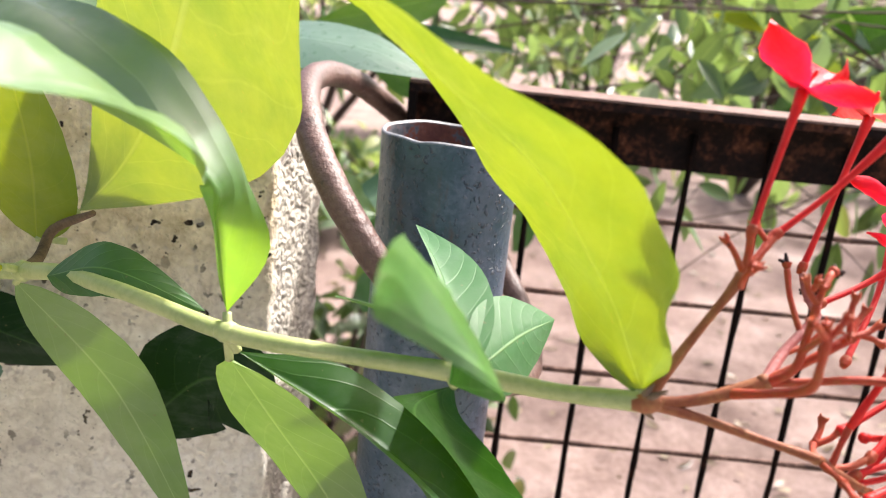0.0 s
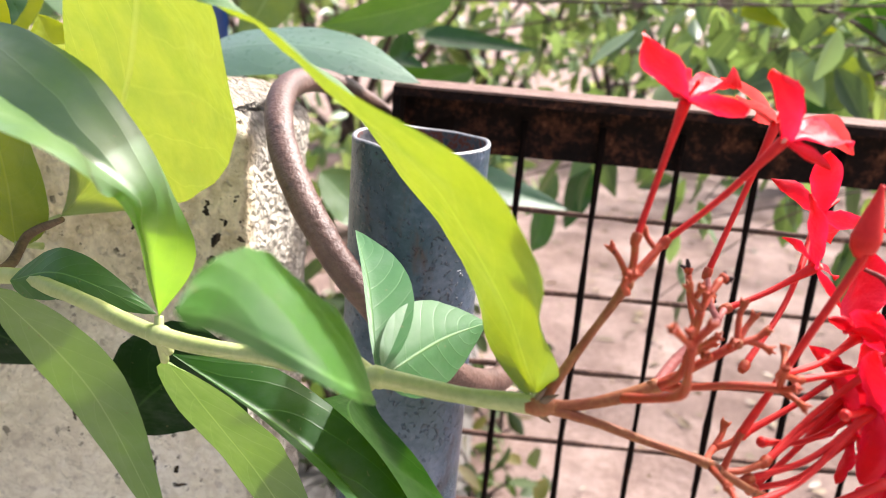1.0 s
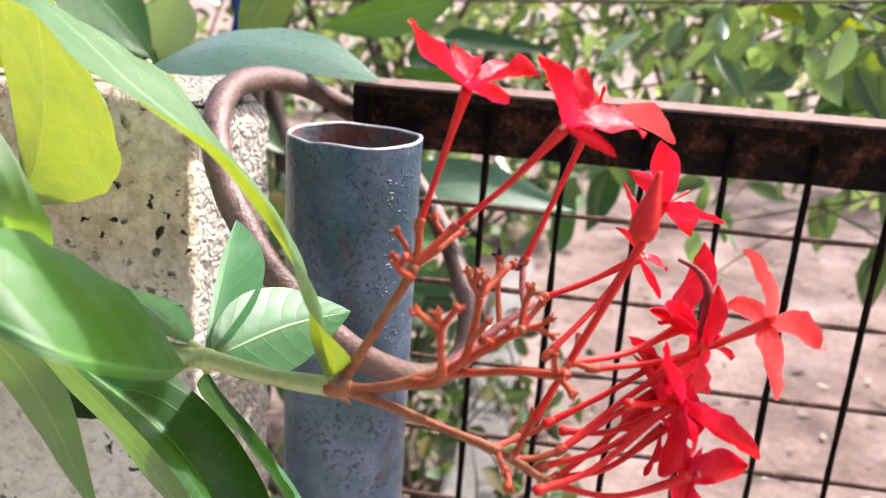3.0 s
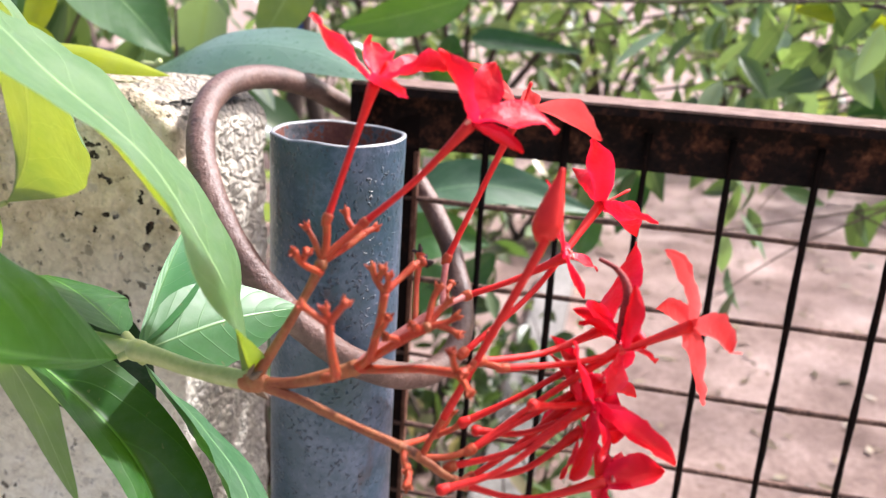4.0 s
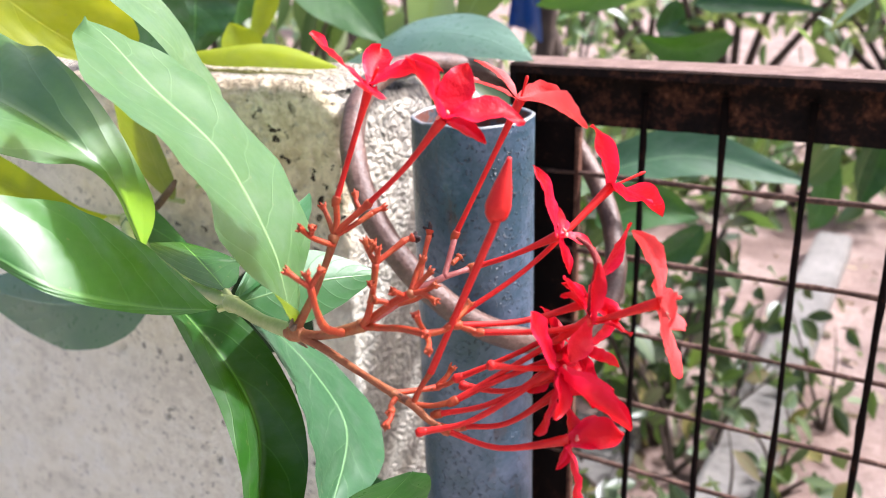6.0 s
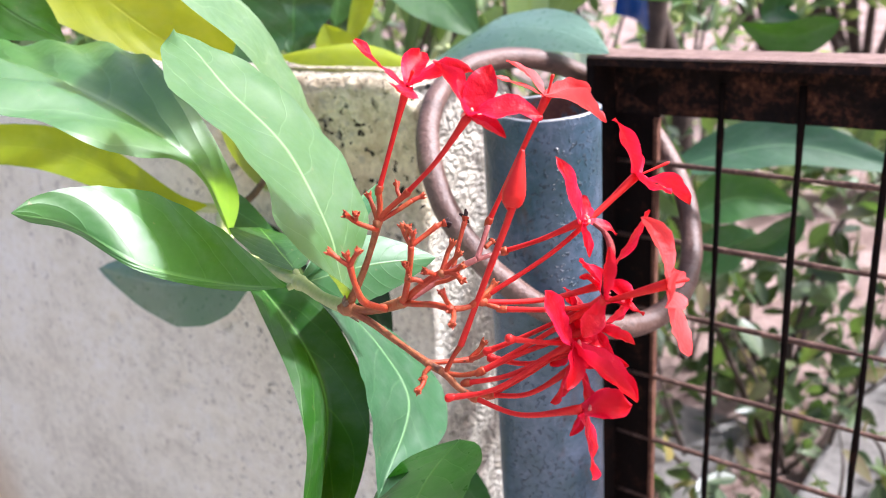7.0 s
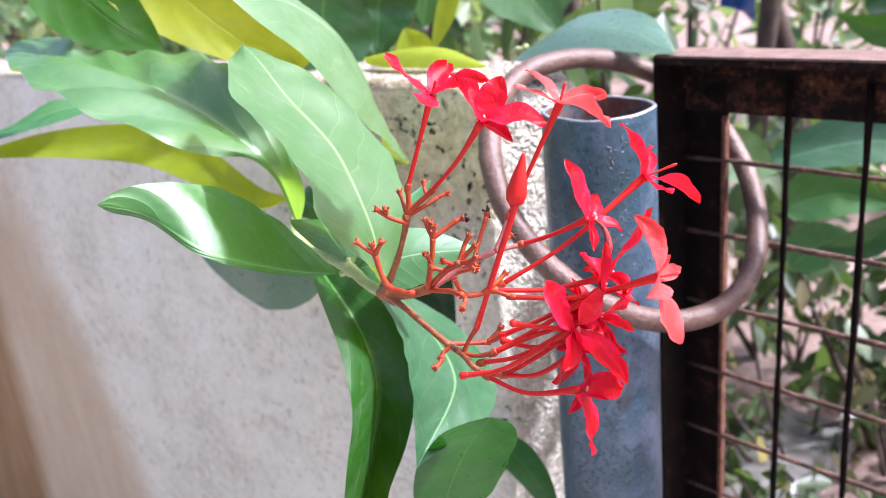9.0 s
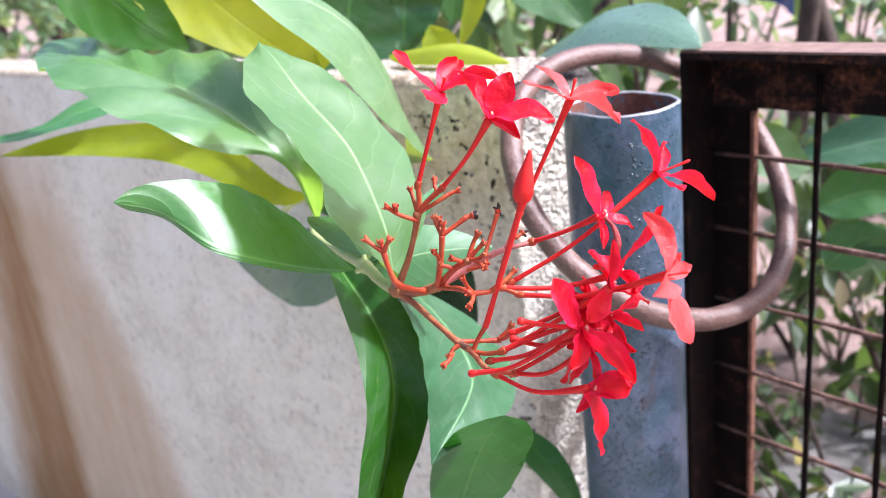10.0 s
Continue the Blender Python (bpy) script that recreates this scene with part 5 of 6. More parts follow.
    tube("bud", [bud_foot, bud_foot.lerp(base, 0.5), base, base.lerp(tip, 0.14), base.lerp(tip, 0.42), base.lerp(tip, 0.72), tip], [0.0011, 0.0009, 0.0009, 0.00095, 0.0010, 0.0011, 0.0013, 0.0029, 0.0033, 0.0029, 0.0024, 0.0017, 0.0011, 0.0005], MAT_TUBE, shrub, "closed pointed red bud", 8, 12, 0.10)
    flower(low_b, (0.1813, 0.2703, 1.2328), [(0.1760, 0.2654, 1.2505), (0.1850, 0.2606, 1.2238), (0.2025, 0.2688, 1.2210), (0.1788, 0.2623, 1.2165)], via=(0.1655, 0.2622, 1.2225), wide=0.23, anthers=3)
    flower((0.1533, 0.2578, 1.2130), (0.1866, 0.2664, 1.2150), [(0.1890, 0.2690, 1.1905), (0.2005, 0.2700, 1.2188), (0.1852, 0.2610, 1.2085), (0.1925, 0.2800, 1.2130)], via=(0.1690, 0.2605, 1.2105), wide=0.27, anthers=1)
    flower(low_a, (0.1818, 0.2830, 1.2330), [(0.1715, 0.2830, 1.2415), (0.1875, 0.2945, 1.2420), (0.1925, 0.2876, 1.2280), (0.1885, 0.2800, 1.2180)], via=(0.1670, 0.2700, 1.2275), wide=0.27, anthers=2)
    flower(low_c, (0.1800, 0.2745, 1.2235), [(0.1700, 0.2800, 1.2400), (0.1760, 0.2690, 1.2120), (0.1930, 0.2830, 1.2230), (0.1850, 0.2700, 1.2110)], via=(0.1670, 0.2690, 1.2130), wide=0.20)
    flower(low_a, (0.1870, 0.2790, 1.2450), [(0.1760, 0.2850, 1.2480), (0.1880, 0.2800, 1.2610), (0.1960, 0.2860, 1.2390), (0.1850, 0.2700, 1.2360)], via=(0.1690, 0.2720, 1.2310), wide=0.21, anthers=1)
    flower(low_c, (0.1770, 0.2800, 1.2290), [(0.1690, 0.2870, 1.2420), (0.1700, 0.2760, 1.2200), (0.1850, 0.2880, 1.2210), (0.1830, 0.2740, 1.2370)], via=(0.1650, 0.2720, 1.2180), wide=0.21)
    tube("withered_flower", [(0.1790, 0.2880, 1.2640), (0.1838, 0.2862, 1.2622), (0.1868, 0.2840, 1.2580), (0.1862, 0.2815, 1.2510), (0.1858, 0.2795, 1.2440)], [0.0005, 0.0007, 0.0011, 0.0014, 0.0012, 0.0007, 0.0004], MAT_WITHERED, shrub, "withered dark crimson flower", 7, 8, 0.45)
    for foot, mid, e in (((0.1498, 0.2503, 1.2155), (0.1625, 0.2575, 1.2190), (0.1760, 0.2670, 1.2290)), ((0.1683, 0.2572, 1.2372), (0.1740, 0.2640, 1.2345), (0.1795, 0.2700, 1.2330)),
                         ((0.1505, 0.2700, 1.2225), (0.1640, 0.2750, 1.2300), (0.1770, 0.2810, 1.2380)), ((0.1545, 0.2665, 1.2230), (0.1660, 0.2700, 1.2225), (0.1790, 0.2760, 1.2270))):
        ob = tube("flower_tube", [foot, mid, e], [0.0011, 0.0008, 0.0008, 0.0009], MAT_TUBE, shrub, "bare red flower tube", 6, 8, 0.05)
        tube("calyx", [Vector(foot) - (Vector(mid) - Vector(foot)).normalized() * 0.0010, foot, Vector(foot).lerp(Vector(mid), 0.15)], [0.0010, 0.0015, 0.0010], MAT_TUBE, ob, "", 3, 8, 0.2)


build_stems()
build_leaves()
build_flowers()


# ---- plants, kerb and clutter behind the wall and the gate ----
def leaf_cloud(count, place, length, droop, gen, width=0.22):
    """Many curved, folded leaves as one mesh; place() gives each foot."""
    verts, faces, uvs = [], [], []
    for _ in range(count):
        p = place()
        size = gen.uniform(*length)
        d = Vector((gen.uniform(-1, 1), gen.uniform(-1, 1), gen.uniform(-1, 0.5) - droop)).normalized()
        s = d.cross(Vector((gen.uniform(-1, 1), gen.uniform(-1, 1), gen.uniform(0.2, 1)))).normalized()
        n = s.cross(d)
        w, bow, fold = size * width * gen.uniform(0.8, 1.25), gen.uniform(-0.05, 0.22), gen.uniform(0.1, 0.6)
        b = len(verts)
        for u, ww in ((0.0, 0.05), (0.12, 0.5), (0.3, 0.92), (0.5, 1.0), (0.7, 0.75), (0.87, 0.35), (1.0, 0.02)):
            c = p + d * (u * size) - n * (bow * size * u * u)
            verts += [c - s * (w * ww) + n * (w * ww * fold), c, c + s * (w * ww) + n * (w * ww * fold)]
            uvs += [(u, 0.0), (u, 0.5), (u, 1.0)]
        for i in range(6):
            a = b + i * 3
            faces += [(a, a + 1, a + 4, a + 3), (a + 1, a + 2, a + 5, a + 4)]
    return verts, faces, uvs


def bush(name, label, feet, spread, top, leaves, length, gen, material=MAT_FOLIAGE, droop=0.4, twigs=10, trunk=0.02, low=None):
    """Branching stems from feet to within spread of their tops, with leaves along the outer stretches."""
    ob = thing(name, label, "shrub")
    lines = []
    for f in feet:
        f = Vector(f)
        for _ in range(twigs):
            e = f + Vector((gen.uniform(-1, 1) * spread[0], gen.uniform(-1, 1) * spread[1], 0))
            e.z = gen.uniform(*top)
            m = f.lerp(e, 0.5) + Vector((gen.uniform(-0.2, 0.2) * spread[0], gen.uniform(-0.2, 0.2) * spread[1], 0.12 * (e.z - f.z)))
            line = spline([f, m, e], 7)
            lines.append(line)
            mesh_part("limb", *tube_data(line, resampled([trunk, trunk * 0.5, trunk * 0.12], len(line)), 6, wobble=0.2), MAT_BARK, ob)

    def place():
        line = gen.choice(lines)
        k = gen.uniform(0.35, 1.0)
        p = line[min(len(line) - 1, int(k * len(line)))]
        return p + Vector((gen.gauss(0, 1), gen.gauss(0, 1), gen.gauss(0, 1))) * (0.10 * spread[0] + 0.02)

    verts, faces, uvs = leaf_cloud(leaves, place, length, droop, gen)
    mesh_part("crown", verts, faces, material, ob, "leafy crown with gaps", uvs=uvs)
    return ob


gen = random.Random(21)


def overhang(name, label, roots, reach, leaves, length, material, droop=0.6, thick=0.006, spread=0.07):
    """Twigs that come in from the side, with leaves along them."""
    ob = thing(name, label, "branch")
    lines = []
    for root, e in zip(roots, reach):
        root, e = Vector(root), Vector(e)
        m = root.lerp(e, 0.5) + Vector((0, gen.uniform(-0.1, 0.1), gen.uniform(0.02, 0.08)))
        line = spline([root, m, e], 12)
        lines.append(line)
        tube("stem", [(root.x + 0.25, root.y + 0.1, GROUND - 0.03), (root.x + 0.22, root.y + 0.08, 0.9), root], [0.014, 0.011, thick], MAT_BARK, ob, "", 6, 7, 0.15)
        mesh_part("limb", *tube_data(line, resampled([thick, thick * 0.6, thick * 0.3], len(line)), 6, wobble=0.2), MAT_BARK, ob)
        for _ in range(7):
            k = gen.randrange(5, len(line) - 1)
            q = line[k] + Vector((gen.uniform(-0.22, 0.12), gen.uniform(-0.2, 0.2), gen.uniform(-0.16, 0.10)))
            side = spline([line[k], line[k].lerp(q, 0.5) + Vector((0, 0, 0.015)), q], 5)
            lines.append(side)
            mesh_part("twig", *tube_data(side, resampled([thick * 0.4, thick * 0.15], len(side)), 5), MAT_BARK, ob)

    def place():
        line = gen.choice(lines)
        return gen.choice(line[2:]) + Vector((gen.gauss(0, 1), gen.gauss(0, 1), gen.gauss(0, 0.7))) * spread

    verts, faces, uvs = leaf_cloud(leaves, place, length, droop, gen, 0.20)
    mesh_part("foliage", verts, faces, material, ob, "leaves hanging from the twigs", uvs=uvs)
    return ob


overhang("leafy_branch", "leafy branch with thin dark twigs hanging in above the gate", [(2.0, 1.9, 1.55), (2.0, 1.5, 1.45), (2.2, 2.3, 1.45), (1.6, 1.3, 1.38), (1.9, 2.6, 1.5)],
         [(-0.1, 1.5, 1.22), (0.2, 1.25, 1.20), (0.0, 2.2, 1.12), (0.35, 1.05, 1.22), (0.4, 2.4, 1.15)], 760, (0.035, 0.075), MAT_FOLIAGE)
overhang("leafy_branch", "leafy branch drooping behind the mesh", [(1.9, 2.1, 1.3), (1.8, 1.7, 1.2)], [(0.35, 1.7, 1.02), (0.55, 1.35, 1.05)], 180, (0.05, 0.09), MAT_FOLIAGE, 1.0, 0.004)
overhang("leafy_branch", "thin branch with drooping leaves close behind the wire mesh", [(1.6, 1.35, 1.36), (1.5, 1.15, 1.28)], [(0.10, 1.08, 1.10), (0.30, 1.06, 1.07)], 80, (0.05, 0.085), MAT_FOLIAGE, 1.3, 0.0035, 0.035)


def bare_twigs():
    ob = thing("bare_twigs", "tangle of thin dark bare twigs above the gate", "twigs")
    tube("trunk", [(2.05, 1.32, GROUND - 0.03), (2.02, 1.30, 0.8), (2.0, 1.3, 1.22)], [0.020, 0.016, 0.009], MAT_BARK, ob, "", 6, 8, 0.15)
    for k in range(26):
        y = gen.uniform(0.85, 1.6)
        a = Vector((gen.uniform(0.9, 1.9), y + gen.uniform(-0.1, 0.2), gen.uniform(1.22, 1.55)))
        b = Vector((gen.uniform(-0.2, 0.7), y, gen.uniform(1.16, 1.42)))
        m = a.lerp(b, gen.uniform(0.4, 0.6)) + Vector((0, gen.uniform(-0.05, 0.05), gen.uniform(-0.06, 0.08)))
        tube("twig", [(2.0, 1.3, gen.uniform(0.9, 1.2)), a, a.lerp(m, 0.5) + Vector((0, 0, gen.uniform(-0.02, 0.02))), m, b], [gen.uniform(0.0022, 0.0045), 0.0022, 0.0010], MAT_BARK, ob, "", 6, 6, 0.25)
    return ob


bare_twigs()
bush("bush", "leafy bush behind the gate, standing in dry litter", [(-0.32, 1.25, GROUND), (-0.12, 1.5, GROUND), (-0.45, 1.7, GROUND)], (0.30, 0.30), (0.62, 1.12), 520, (0.04, 0.085), gen, MAT_FOLIAGE_SHADED, twigs=6, trunk=0.008)
bush("undergrowth", "low dark undergrowth of small leaves and brown stems on shaded soil", [(-0.50 + 0.17 * (k % 4) + 0.05 * (k // 4), 0.88 + 0.27 * (k // 4), GROUND) for k in range(16)], (0.15, 0.15), (0.46, 0.70), 700, (0.03, 0.07), gen, MAT_FOLIAGE_SHADED, 0.2, 4, 0.005)
bush("bush", "leafy bush behind the wall", [(-0.9, 1.3, GROUND), (-1.6, 1.6, GROUND), (-0.55, 1.25, GROUND)], (0.45, 0.25), (0.9, 1.5), 330, (0.08, 0.14), gen, twigs=6, trunk=0.014)
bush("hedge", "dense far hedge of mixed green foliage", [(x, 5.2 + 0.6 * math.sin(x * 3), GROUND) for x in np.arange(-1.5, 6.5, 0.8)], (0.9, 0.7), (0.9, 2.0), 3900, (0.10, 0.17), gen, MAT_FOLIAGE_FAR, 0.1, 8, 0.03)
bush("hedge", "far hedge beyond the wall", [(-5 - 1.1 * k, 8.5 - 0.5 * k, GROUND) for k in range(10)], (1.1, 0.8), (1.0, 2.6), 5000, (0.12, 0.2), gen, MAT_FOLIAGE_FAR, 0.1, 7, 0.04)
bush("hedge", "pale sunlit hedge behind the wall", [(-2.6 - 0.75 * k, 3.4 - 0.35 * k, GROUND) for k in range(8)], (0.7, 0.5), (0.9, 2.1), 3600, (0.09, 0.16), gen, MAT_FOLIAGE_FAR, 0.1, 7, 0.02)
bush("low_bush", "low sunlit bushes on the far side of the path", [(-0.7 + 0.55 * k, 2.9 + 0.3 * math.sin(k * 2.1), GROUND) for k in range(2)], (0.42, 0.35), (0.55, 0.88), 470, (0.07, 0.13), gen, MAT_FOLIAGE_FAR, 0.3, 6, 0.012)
bush("bush", "loose bush between the far trees", [(-1.2, 2.7, GROUND), (-0.75, 2.6, GROUND), (-1.8, 2.9, GROUND)], (0.40, 0.30), (1.0, 1.7), 520, (0.05, 0.10), gen, MAT_FOLIAGE, 0.3, 7, 0.010)
# tree outside the view, added only to dapple the ground with shade
shade = thing("shade_tree", "unseen leafy tree added to shade the ground behind the gate", "tree")
tube("trunk", [(3.6, 5.2, GROUND - 0.05), (3.5, 5.1, 1.6), (3.2, 4.6, 2.9)], [0.16, 0.13, 0.09], MAT_BARK, shade, "", 6, 12, 0.15)
for k in range(9):
    e = Vector((gen.uniform(1.5, 4.4), gen.uniform(3.0, 5.4), gen.uniform(2.9, 3.7)))
    tube("limb", [(3.3, 4.8, 2.5), Vector((3.3, 4.8, 2.6)).lerp(e, 0.5) + Vector((0, 0, 0.25)), e], [0.06, 0.04, 0.012], MAT_BARK, shade, "", 6, 8, 0.15)
crown = leaf_cloud(400, lambda: Vector((gen.uniform(1.4, 4.6), gen.uniform(2.9, 5.6), gen.uniform(2.8, 3.8))), (0.14, 0.24), 0.2, gen)
mesh_part("crown", crown[0], crown[1], MAT_FOLIAGE_FAR, shade, "broken leafy crown", uvs=crown[2])
tree = thing("tree", "dark slender tree with several stems behind the gate", "tree")
for k, (x, y, tx, ty) in enumerate(((-0.62, 2.0, -0.50, 1.95), (-0.55, 2.05, -0.80, 2.1), (-1.15, 2.0, -1.20, 2.0), (-1.45, 2.3, -1.40, 2.3))):
    tube("trunk", [(x, y, GROUND - 0.02), (x * 0.97, y, 0.9), ((x + tx) / 2, y, 1.35), (tx, ty, 1.9)], [0.032, 0.024, 0.020, 0.015], MAT_BARK, tree, "", 7, 10, 0.15)

# limbs and crown above the view, added to cast shade on the undergrowth
for k in range(8):
    e = Vector((gen.uniform(-0.2, 0.9), gen.uniform(1.7, 2.8), gen.uniform(2.6, 3.1)))
    tube("limb", [(-0.62, 1.98, 1.80), Vector((-0.6, 2.0, 2.0)).lerp(e, 0.5) + Vector((0, 0, 0.2)), e], [0.020, 0.014, 0.005], MAT_BARK, tree, "", 6, 8, 0.15)
crown = leaf_cloud(300, lambda: Vector((gen.uniform(-0.1, 1.0), gen.uniform(1.7, 2.9), gen.uniform(2.5, 3.2))), (0.10, 0.18), 0.2, gen)
mesh_part("crown", crown[0], crown[1], MAT_FOLIAGE, tree, "unseen leafy crown added to shade the undergrowth", uvs=crown[2])

behind = thing("climbing_plant", "broad-leaved plant leaning over the wall behind the iron ring", "plant")
tube("stem", [(-0.22, 0.66, GROUND), (-0.20, 0.66, 0.9), (-0.17, 0.64, 1.22), (-0.14, 0.63, 1.262)], [0.006, 0.005, 0.003, 0.002], MAT_STEM, behind, "", 6, 8)


def build_back_leaves():
    leaf(behind, MAT_LEAF_BLUE, [(-0.165, 0.625, 1.245), (-0.085, 0.606, 1.277), (-0.015, 0.588, 1.281), (0.036, 0.573, 1.268)], (0.1, 0.86, 0.42), 0.0300, "broad blue-green leaf marked with pale scratches", fold=0.12, wave=0.05, seed=31.0)
    leaf(behind, MAT_LEAF, [(-0.288, 0.719, 1.338), (-0.247, 0.751, 1.298), (-0.211, 0.771, 1.249)], (-0.34, -0.66, -0.67), 0.0360, "broad green leaf hanging behind the wall", fold=0.15, wave=0.06, seed=41.0)
    leaf(behind, MAT_LEAF_YELLOW, [(-0.227, 0.641, 1.325), (-0.235, 0.632, 1.291), (-0.245, 0.618, 1.256)], (-0.71, -0.59, 0.38), 0.0100, "narrow yellow-green hanging leaf", fold=0.30, wave=0.06, seed=42.0)
    leaf(behind, MAT_LEAF_PALE, [(-0.109, 0.812, 1.332), (-0.122, 0.804, 1.298), (-0.140, 0.791, 1.261)], (-0.70, -0.55, 0.46), 0.0240, "pale green hanging leaf", fold=0.20, wave=0.06, seed=43.0)
    leaf(behind, MAT_LEAF, [(0.035, 0.865, 1.315), (-0.022, 0.846, 1.296), (-0.077, 0.824, 1.281)], (-0.09, -0.49, 0.87), 0.0220, "green leaf with a long point", fold=0.20, wave=0.06, seed=44.0)
    leaf(behind, MAT_LEAF_DARK, [(-0.198, 0.531, 1.342), (-0.202, 0.526, 1.306), (-0.204, 0.519, 1.266)], (-0.54, -0.82, 0.17), 0.0300, "deep green lobed leaf with a pale torn edge", fold=0.15, wave=0.20, seed=45.0)
    leaf(behind, MAT_LEAF_DARK, [(-0.213, 0.487, 1.335), (-0.218, 0.478, 1.288), (-0.213, 0.471, 1.232)], (-0.40, -0.91, 0.13), 0.0400, "large deep green shaded leaf", fold=0.10, wave=0.06, seed=46.0)
    leaf(behind, MAT_LEAF, [(-0.263, 0.649, 1.347), (-0.268, 0.643, 1.312), (-0.273, 0.636, 1.276)], (-0.57, -0.79, 0.23), 0.0280, "green leaf behind the wall", fold=0.15, wave=0.06, seed=47.0)
    leaf(behind, MAT_LEAF_YELLOW, [(-0.150, 0.523, 1.264), (-0.158, 0.518, 1.280), (-0.162, 0.515, 1.293)], (0.55, 0.71, 0.43), 0.0140, "small orange-yellow leaf", fold=0.20, wave=0.06, seed=48.0)
    leaf(behind, MAT_LEAF_COOL, [(-0.048, 0.868, 1.108), (0.052, 0.905, 1.133), (0.168, 0.918, 1.113)], (0.17, -0.65, -0.74), 0.0280, "broad pale leaf behind the wire mesh", fold=0.25, wave=0.06, seed=49.0)
    leaf(behind, MAT_LEAF, [(-0.045, 0.916, 1.045), (-0.000, 0.936, 1.064), (0.059, 0.948, 1.056)], (0.25, -0.52, -0.82), 0.0300, "green leaf behind the wire mesh", fold=0.25, wave=0.06, seed=50.0)
    leaf(behind, MAT_LEAF_PALE, [(-0.072, 0.818, 1.152), (-0.041, 0.826, 1.122), (-0.013, 0.836, 1.112)], (-0.25, -0.69, -0.68), 0.0260, "green leaf behind the wire mesh", fold=0.20, wave=0.06, seed=53.0)
    leaf(behind, MAT_LEAF_DARK, [(0.065, 0.942, 1.050), (0.037, 0.923, 1.021), (-0.001, 0.905, 1.014)], (-0.43, -0.13, 0.90), 0.0180, "deep green leaf behind the wire mesh", fold=0.20, wave=0.06, seed=54.0)
    leaf(behind, MAT_LEAF, [(-0.025, 0.896, 0.990), (-0.003, 0.915, 1.014), (0.026, 0.930, 1.027)], (0.68, -0.34, -0.64), 0.0260, "green leaf behind the wire mesh", fold=0.20, wave=0.06, seed=55.0)
    leaf(behind, MAT_LEAF, [(0.160, 1.161, 1.093), (0.156, 1.142, 1.025), (0.147, 1.133, 0.997)], (-0.92, -0.32, 0.22), 0.0180, "slender hanging leaf", fold=0.30, wave=0.06, seed=57.0)
    leaf(behind, MAT_LEAF_DARK, [(0.214, 1.217, 1.107), (0.206, 1.208, 1.065), (0.193, 1.194, 1.015)], (-0.93, -0.26, 0.27), 0.0240, "slender hanging leaf", fold=0.30, wave=0.06, seed=58.0)
    leaf(behind, MAT_LEAF_PALE, [(0.471, 1.015, 1.276), (0.455, 1.019, 1.257), (0.444, 1.020, 1.226)], (-0.87, 0.12, 0.47), 0.0350, "broad pale leaf above the gate", fold=0.20, wave=0.06, seed=59.0)
    leaf(behind, MAT_LEAF_DARK, [(0.476, 1.065, 1.254), (0.452, 1.072, 1.239), (0.422, 1.078, 1.213)], (-0.59, 0.05, 0.80), 0.0260, "deep green leaf above the gate", fold=0.20, wave=0.06, seed=60.0)
    leaf(behind, MAT_LEAF_YELLOW, [(0.356, 1.152, 1.321), (0.430, 1.134, 1.314), (0.486, 1.116, 1.302)], (-0.23, -0.35, -0.91), 0.0120, "narrow yellow leaf", fold=0.20, wave=0.06, seed=61.0)
    leaf(behind, MAT_LEAF_DARK, [(0.539, 1.063, 1.321), (0.513, 1.076, 1.324), (0.462, 1.098, 1.331)], (-0.07, -0.40, 0.91), 0.0300, "deep green leaf above the gate", fold=0.20, wave=0.06, seed=62.0)
    leaf(behind, MAT_LEAF_DARK, [(-0.017, 1.163, 1.259), (0.025, 1.171, 1.258), (0.131, 1.182, 1.251)], (0.02, -0.54, -0.84), 0.0160, "slender deep green leaf", fold=0.30, wave=0.06, seed=63.0)
    leaf(behind, MAT_LEAF_DARK, [(-0.039, 1.159, 1.264), (-0.043, 1.156, 1.229), (-0.013, 1.161, 1.220)], (-0.74, -0.51, -0.44), 0.0200, "small deep green leaf", fold=0.30, wave=0.06, seed=64.0)
    leaf(behind, MAT_LEAF_DARK, [(0.052, 1.068, 1.231), (0.001, 1.060, 1.215), (-0.052, 1.054, 1.230)], (0.04, -0.38, 0.93), 0.0240, "deep green leaf above the gate", fold=0.30, wave=0.06, seed=65.0)


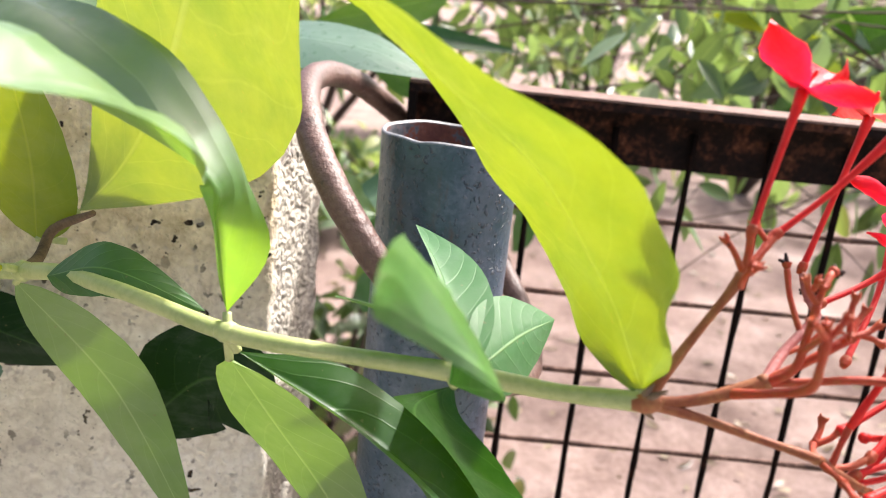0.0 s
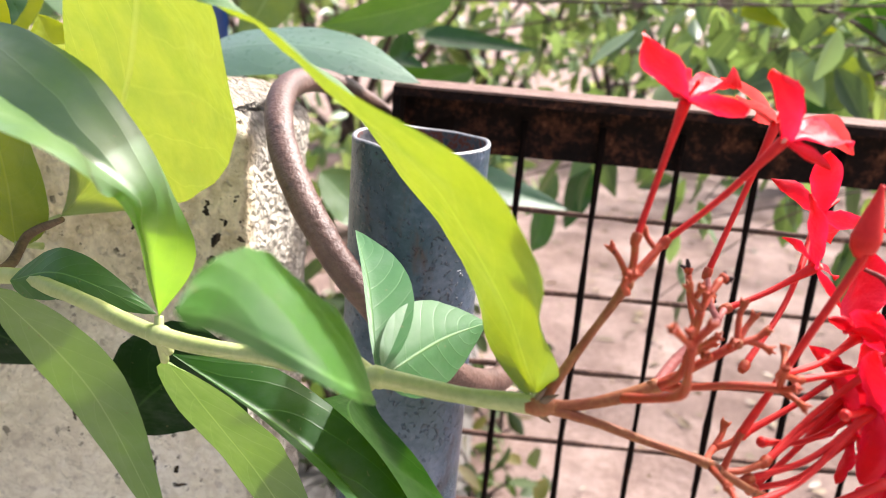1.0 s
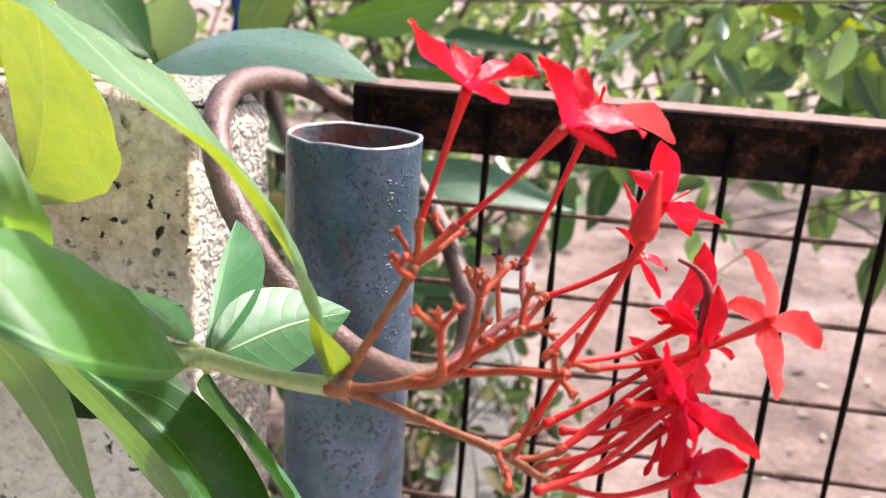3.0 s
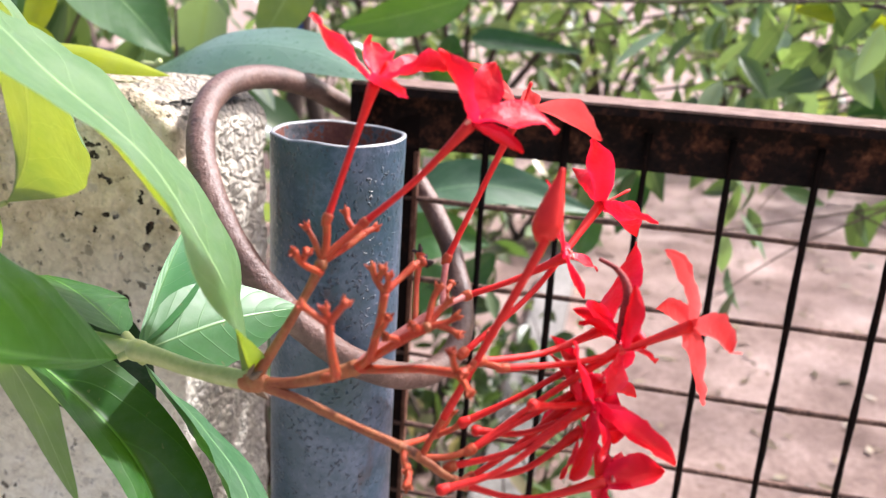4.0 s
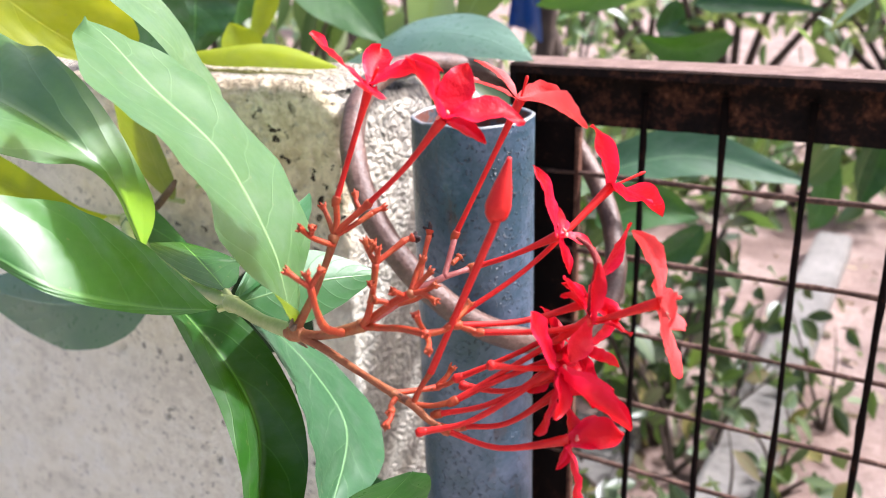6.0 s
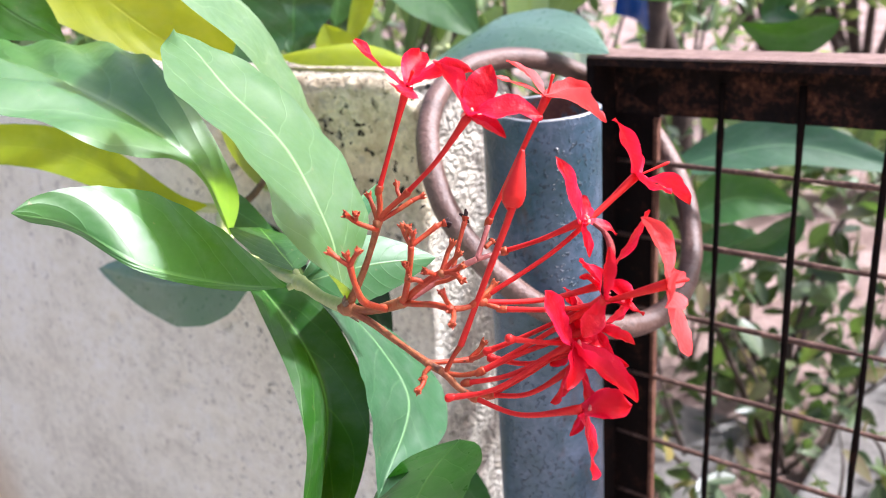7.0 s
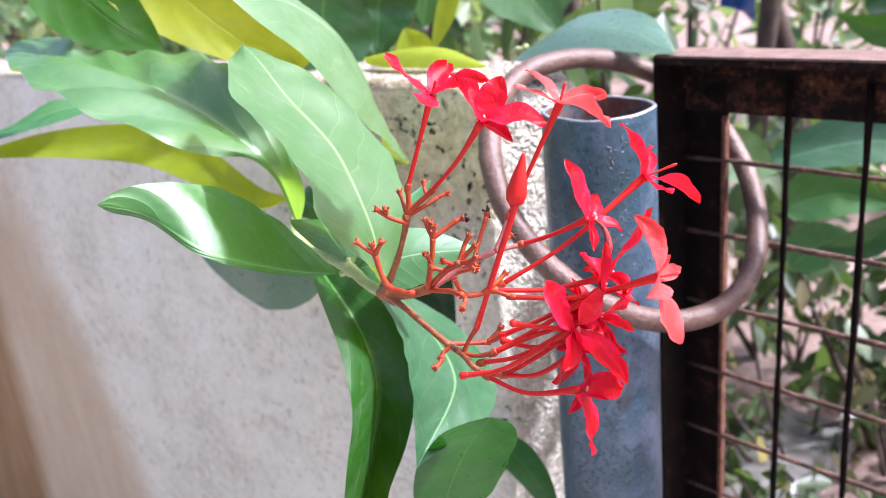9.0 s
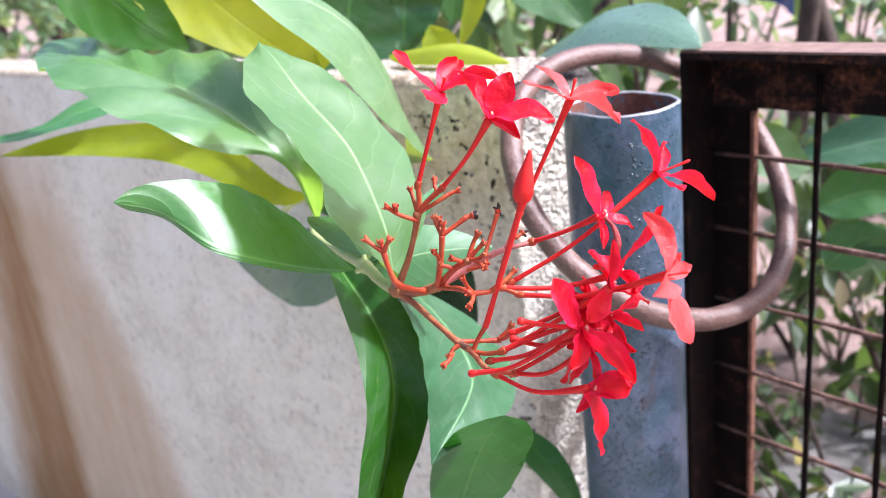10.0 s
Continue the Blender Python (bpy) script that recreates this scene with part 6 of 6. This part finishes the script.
build_back_leaves()
brush = thing("dry_twigs", "dry brown twigs lying against the gate foot", "twigs")
for _ in range(16):
    p = Vector((gen.uniform(-0.45, 0.02), gen.uniform(0.75, 1.5), GROUND + gen.uniform(0.0, 0.10)))
    q = p + Vector((gen.uniform(-0.25, 0.12), gen.uniform(-0.12, 0.12), gen.uniform(0.02, 0.30)))
    tube("twig", [p, p.lerp(q, 0.5) + Vector((gen.uniform(-0.03, 0.03), 0, gen.uniform(-0.02, 0.03))), q], [0.004, 0.003, 0.0012], MAT_BARK, brush, "", 5, 6, 0.2)

kerb = bevelled_box("kerb", (0.0, 1.25, GROUND - 0.05), (0.10, 2.75, GROUND + 0.07), MAT_CONCRETE, None, "", 0.008)
tagged(kerb, "grey weathered concrete kerb on bare soil", "kerb", kind="structure")
slab = bevelled_box("stone_slab", (-0.30, 1.12, GROUND - 0.02), (-0.14, 1.50, GROUND + 0.035), MAT_CONCRETE, None, "", 0.010)
tagged(slab, "flat pale stone slab lying on the soil", "stone")


def blue_sheet():
    verts, faces = [], []
    n = 26
    for i in range(n + 1):
        for j in range(n + 1):
            x, z = -0.47 + 0.09 * i / n, 1.19 + 0.50 * j / n
            verts.append((x, 1.55 + 0.04 * math.sin(x * 40 + z * 6) + 0.05 * noise.noise(Vector((x * 8, 0, z * 8))), z - 0.03 * math.sin(x * 13)))
    faces = [(i * (n + 1) + j, i * (n + 1) + j + 1, (i + 1) * (n + 1) + j + 1, (i + 1) * (n + 1) + j) for i in range(n) for j in range(n)]
    return tagged(mesh_part("blue_sheet", verts, faces, MAT_BLUE), "crumpled blue plastic sheet hanging among the branches", "plastic sheet")


blue_sheet()

litter = leaf_cloud(1300, lambda: Vector((gen.uniform(-1.2, 2.4), gen.uniform(0.75, 4.5), GROUND + 0.006)), (0.02, 0.06), 0.0, gen)
litter_ob = mesh_part("leaf_litter", [Vector((v.x, v.y, GROUND + 0.004 + 0.25 * abs(v.z - GROUND))) for v in litter[0]], litter[1], MAT_LITTER, uvs=litter[2])
tagged(litter_ob, "dry fallen leaves scattered on the soil", "leaf litter", kind="stuff")
